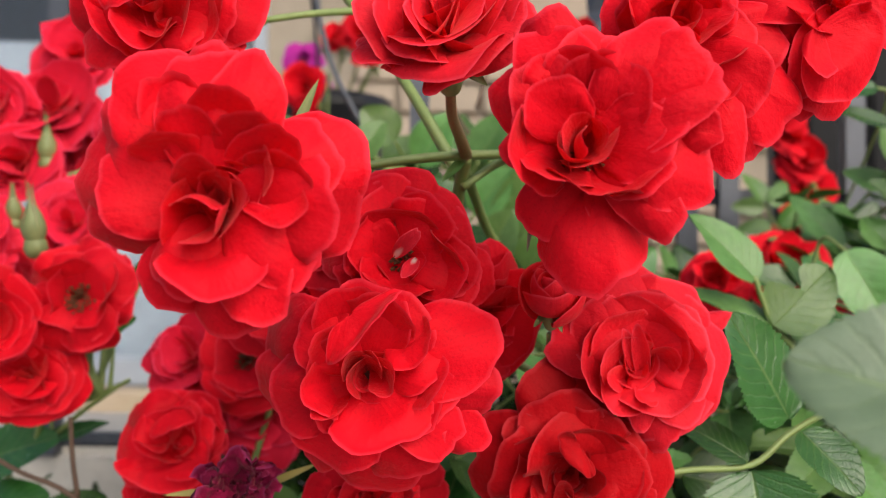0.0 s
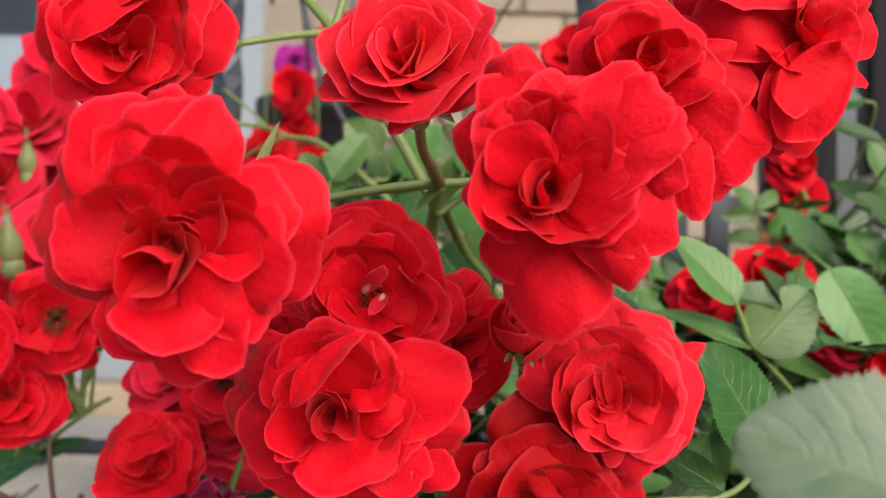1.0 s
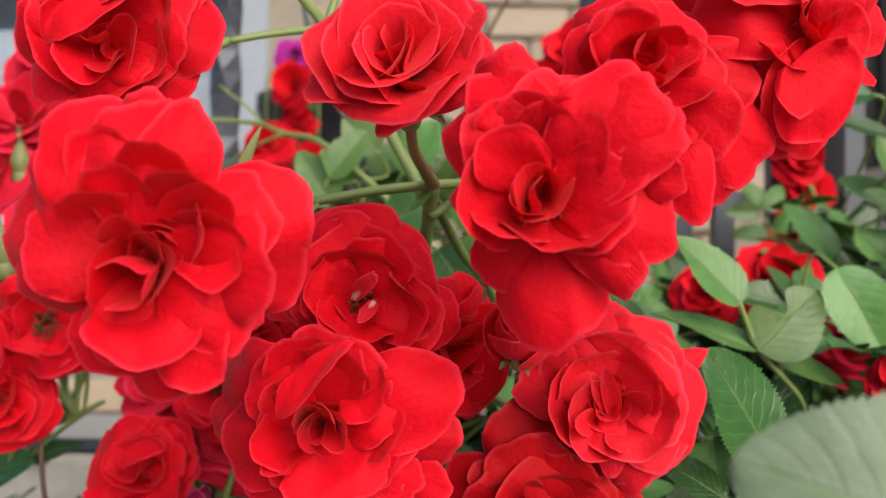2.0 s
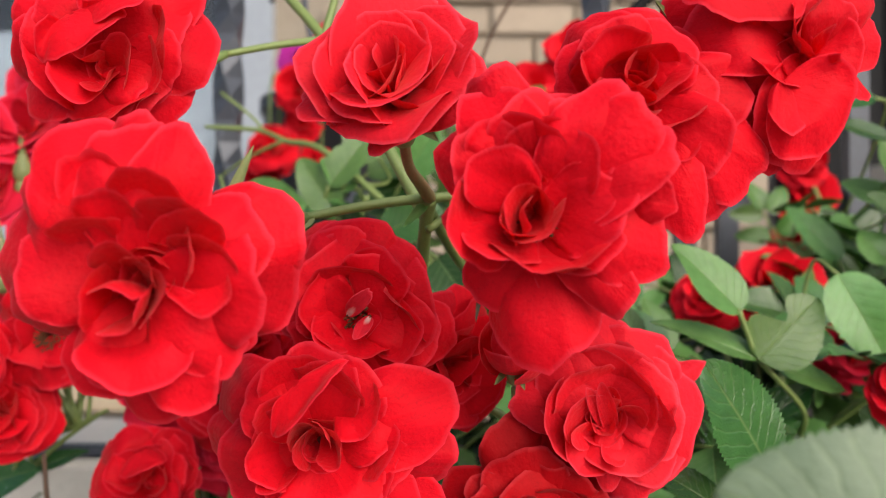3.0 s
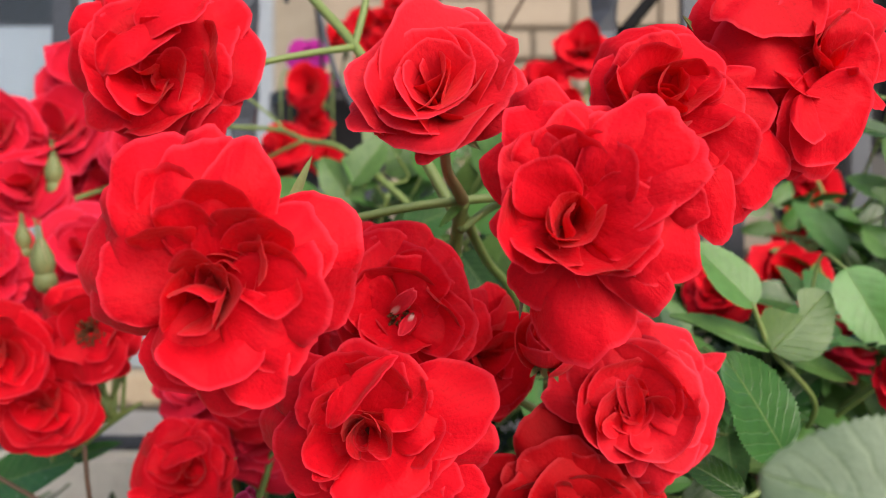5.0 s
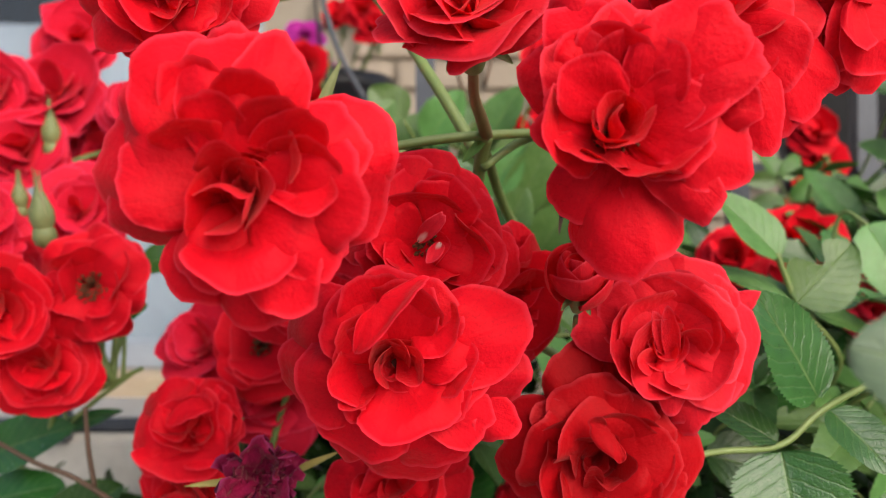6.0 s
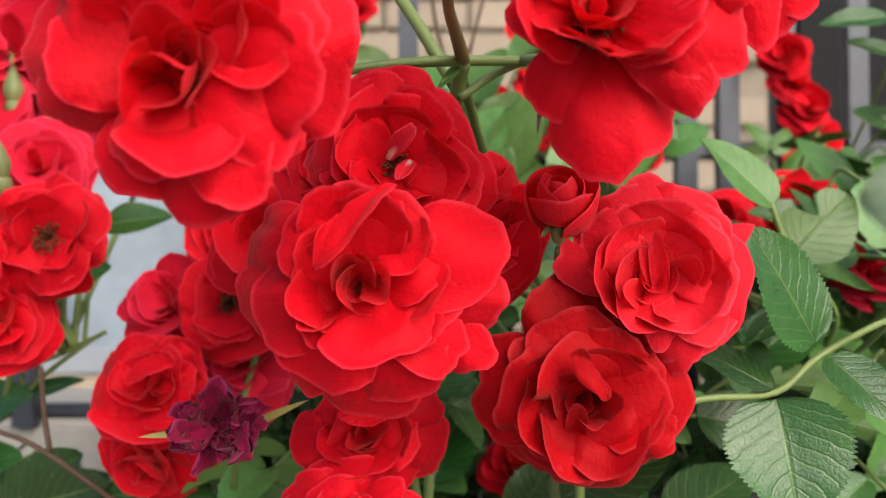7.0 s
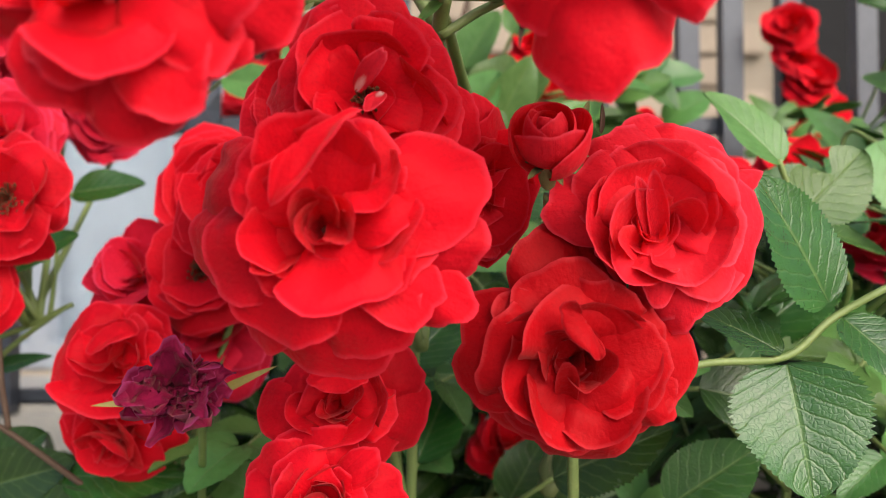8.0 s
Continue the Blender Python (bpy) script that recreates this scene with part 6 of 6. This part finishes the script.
TWO = ((-0.037, 0.500, 1.171, -0.006, 0.500, 1.180, 0.024), (-0.021, 0.420, 1.134, 0.008, 0.420, 1.146, 0.024), (0.007, 0.380, 1.122, 0.024, 0.360, 1.098, 0.022),
       (-0.003, 0.500, 1.168, -0.034, 0.500, 1.158, 0.022), (-0.224, 0.410, 1.008, -0.174, 0.390, 1.026, 0.028), (-0.184, 0.400, 1.022, -0.163, 0.420, 1.028, 0.012),
       (-0.172, 0.380, 0.980, -0.132, 0.370, 0.992, 0.026), (-0.135, 0.370, 0.987, -0.087, 0.360, 0.989, 0.024), (-0.155, 0.420, 1.099, -0.123, 0.420, 1.103, 0.020))
THREE = ((-0.178, 0.400, 1.066, -0.144, 0.400, 1.080, 0.018), (-0.095, 0.360, 0.980, -0.072, 0.360, 0.992, 0.018), (-0.002, 0.360, 0.994, 0.010, 0.380, 1.020, 0.026),
         (0.046, 0.345, 0.992, 0.084, 0.330, 1.012, 0.026), (0.084, 0.335, 0.985, 0.113, 0.330, 1.006, 0.028), (0.096, 0.340, 1.024, 0.128, 0.340, 1.016, 0.026),
         (-0.005, 0.340, 1.032, 0.013, 0.360, 1.050, 0.024), (0.033, 0.380, 0.974, 0.048, 0.380, 1.000, 0.024), (0.120, 0.360, 1.038, 0.160, 0.360, 1.070, 0.028), (0.025, 0.330, 1.084, 0.047, 0.330, 1.094, 0.020))
FOUR = ((0.030, 0.450, 1.125, 0.050, 0.440, 1.165, 0.026), (0.052, 0.460, 1.105, 0.040, 0.450, 1.140, 0.026), (0.020, 0.440, 1.090, 0.034, 0.430, 1.125, 0.026),
        (0.060, 0.470, 1.130, 0.090, 0.480, 1.150, 0.024), (0.010, 0.480, 1.150, 0.030, 0.470, 1.185, 0.026), (0.045, 0.490, 1.150, 0.066, 0.480, 1.180, 0.024),
        (0.085, 0.500, 1.125, 0.125, 0.500, 1.145, 0.026), (-0.125, 0.50, 1.120, -0.090, 0.500, 1.128, 0.022), (0.075, 0.440, 1.095, 0.060, 0.430, 1.125, 0.026))
FIVE = ((0.225, 0.440, 1.204, 0.190, 0.440, 1.200, 0.016), (0.229, 0.430, 1.181, 0.203, 0.440, 1.192, 0.013), (-0.190, 0.400, 0.972, -0.150, 0.385, 1.001, 0.030), (-0.228, 0.410, 0.985, -0.182, 0.400, 0.997, 0.026), (-0.160, 0.370, 0.962, -0.118, 0.360, 0.980, 0.030), (-0.205, 0.385, 0.955, -0.165, 0.370, 0.975, 0.030))
SIX = ((0.019, 0.470, 1.167, 0.036, 0.464, 1.194, 0.028), (0.027, 0.460, 1.145, 0.042, 0.454, 1.169, 0.028), (0.099, 0.500, 1.159, 0.130, 0.494, 1.167, 0.024), (0.128, 0.500, 1.145, 0.152, 0.494, 1.158, 0.024), (0.048, 0.520, 1.198, 0.065, 0.514, 1.225, 0.026), (0.021, 0.420, 1.108, 0.033, 0.414, 1.135, 0.026),
       (0.043, 0.440, 1.105, 0.058, 0.434, 1.129, 0.026), (0.016, 0.450, 1.135, 0.035, 0.444, 1.159, 0.026), (-0.028, 0.470, 1.177, -0.046, 0.464, 1.194, 0.026), (-0.015, 0.480, 1.166, 0.004, 0.474, 1.194, 0.028), (-0.039, 0.460, 1.160, -0.057, 0.454, 1.174, 0.022))
for i, row in enumerate((*FOUR, *SIX, *ONE, *TWO, *THREE, *FIVE)):
    b, t, w = Vector(row[0:3]), Vector(row[3:6]), row[6]
    nrm = Vector((LRNG.uniform(-0.3, 0.3), -1, LRNG.uniform(0.3, 0.9)))
    placed_leaf(LEAF_LABEL + ", among the flowers", [(b, t, nrm, w, {"fine": True})], [b, b + (b - t) * 0.3 + Vector((0, 0.01, -0.006))], 0.0009, material=LEAF_BRIGHT if i < 29 else LEAF, foot=b + Vector((0, 0.05, -0.05)))


def spray(seed, count, size, material, ni=29, nj=7):
    """A compound leaf along +y with its upper face +z."""
    rng = random.Random(seed)
    ob = thing("rose_leaf", (0, 0, -5), LEAF_LABEL + " in the bush", "leaf", "rose leaves")
    ob.matrix_basis = Matrix.Identity(4)
    pairs = count // 2
    length = size * (0.9 + 0.62 * pairs)
    part("petiole", tube("petiole", [(0, 0, 0), (0, length * 0.5, 0.002), (0, length, -0.002)], [0.0011, 0.0009, 0.0006], STEM, 6, 4), ob, "pale green leaf stalk")
    spots = [(0, length, 0.0)]
    for k in range(pairs):
        y = length - size * (0.10 + 0.62 * k)
        spots += [(1, y, -rng.uniform(58, 74)), (-1, y, rng.uniform(58, 74))]
    for sgn, y, turn in spots:
        L = size * rng.uniform(0.85, 1.1)
        me = blade_mesh("leaflet", L, L * rng.uniform(0.58, 0.7), material, rng, teeth=14, bendy=rng.uniform(0.05, 0.25), fold=rng.uniform(0.15, 0.4), ni=ni, nj=nj)
        part("leaflet", me, ob, "", pose(0.002 * sgn, y, 0, rng.uniform(-12, 12), rng.uniform(-20, 20), turn))
    return ob


# outer sprays lighter, deep ones darker: depth shading put into the leaf colours
SPRAYS = [spray(201 + i, 5 if i % 3 else 3, 0.024 + 0.003 * (i % 4), LEAF_MID if i % 2 else LEAF_BRIGHT) for i in range(6)]
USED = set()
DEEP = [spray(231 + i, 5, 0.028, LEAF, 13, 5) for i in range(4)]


def bush_top(x, y):
    """Height of the leafy mass."""
    if x < -0.07:
        return 0.955
    if x < 0.07:
        return 1.05 + 0.85 * max(0.0, min(y - 0.38, 0.14))
    return 1.06 + 0.30 * max(0.0, min(y - 0.36, 0.22)) + 0.03 * min(1, max(0, (x - 0.1) / 0.2))


frng = random.Random(77)
made = 0
rest_v, rest_f, rest_uv, CACHE = [], [], [], {}
while made < 760:
    x, y = frng.uniform(-0.34, 0.48), frng.uniform(0.36, 0.58)
    z = bush_top(x, y) - abs(frng.gauss(0, 0.085))
    if y < 0.40 and z > 1.0 and x < 0.06:
        continue
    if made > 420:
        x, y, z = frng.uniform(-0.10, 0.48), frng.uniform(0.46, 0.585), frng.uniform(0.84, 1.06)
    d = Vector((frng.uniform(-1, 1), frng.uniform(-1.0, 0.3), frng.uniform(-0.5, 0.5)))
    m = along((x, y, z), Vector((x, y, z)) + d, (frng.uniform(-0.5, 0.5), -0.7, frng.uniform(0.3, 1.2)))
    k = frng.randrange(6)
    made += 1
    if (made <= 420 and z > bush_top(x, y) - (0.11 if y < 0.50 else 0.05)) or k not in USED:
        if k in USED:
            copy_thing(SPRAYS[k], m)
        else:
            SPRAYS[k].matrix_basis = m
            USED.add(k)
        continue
    # the leaves deep in the bush, joined, in the darkest green as added shade
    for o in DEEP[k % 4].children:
        me, n0 = o.data, len(rest_v)
        mm = m @ o.matrix_basis
        if o.name not in CACHE:
            co = np.empty(3 * len(me.vertices), dtype=np.float32)
            me.vertices.foreach_get("co", co)
            uvs = np.zeros((len(me.vertices), 2), dtype=np.float32)
            for loop, u in zip(me.loops, me.uv_layers[0].data):
                uvs[loop.vertex_index] = u.uv
            CACHE[o.name] = (co.reshape(-1, 3), uvs.tolist(), [tuple(p.vertices) for p in me.polygons])
        co, uvs, faces = CACHE[o.name]
        mat4 = np.array(mm)
        rest_v += (co @ mat4[:3, :3].T + mat4[:3, 3]).tolist()
        rest_uv += uvs
        rest_f += [tuple(n0 + i for i in f) for f in faces]
for ob in DEEP:
    for o in (*ob.children, ob):
        bpy.data.objects.remove(o)
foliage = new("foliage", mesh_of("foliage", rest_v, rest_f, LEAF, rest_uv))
tagged(foliage, "dense rose leaves deep in the bush, shade in their dark green", "foliage", kind="stuff")

# ---- bricks of the house wall ----
BRICK_MESHES = []
for k in range(6):
    bm = bmesh.new()
    bmesh.ops.create_cube(bm, size=1.0, matrix=Matrix.Diagonal((0.205 + 0.003 * (k % 3), 0.03, 0.070 + 0.002 * (k % 2), 1)))
    bmesh.ops.bevel(bm, geom=bm.edges[:], offset=0.004, segments=1, affect="EDGES")
    brg = random.Random(k)
    for v in bm.verts:
        v.co += Vector([brg.uniform(-0.0018, 0.0018) for _ in range(3)])
    me = bpy.data.meshes.new("brick")
    bm.to_mesh(me)
    bm.free()
    me.materials.append(BRICK)
    BRICK_MESHES.append(me)
crng = random.Random(5)
for r in range(22):
    z = 0.74 + 0.083 * r
    for c in range(8):
        x = -0.345 + 0.1085 + 0.219 * c + (0.1095 if r % 2 else 0)
        if 0.93 < x + 0.1 and x - 0.1 < 1.83 and z < 2.06:
            continue
        part("brick", BRICK_MESHES[crng.randrange(6)], house, "", Matrix.Translation((x - 1.23, -0.122 + crng.uniform(-0.003, 0.002), z - 1.3)))
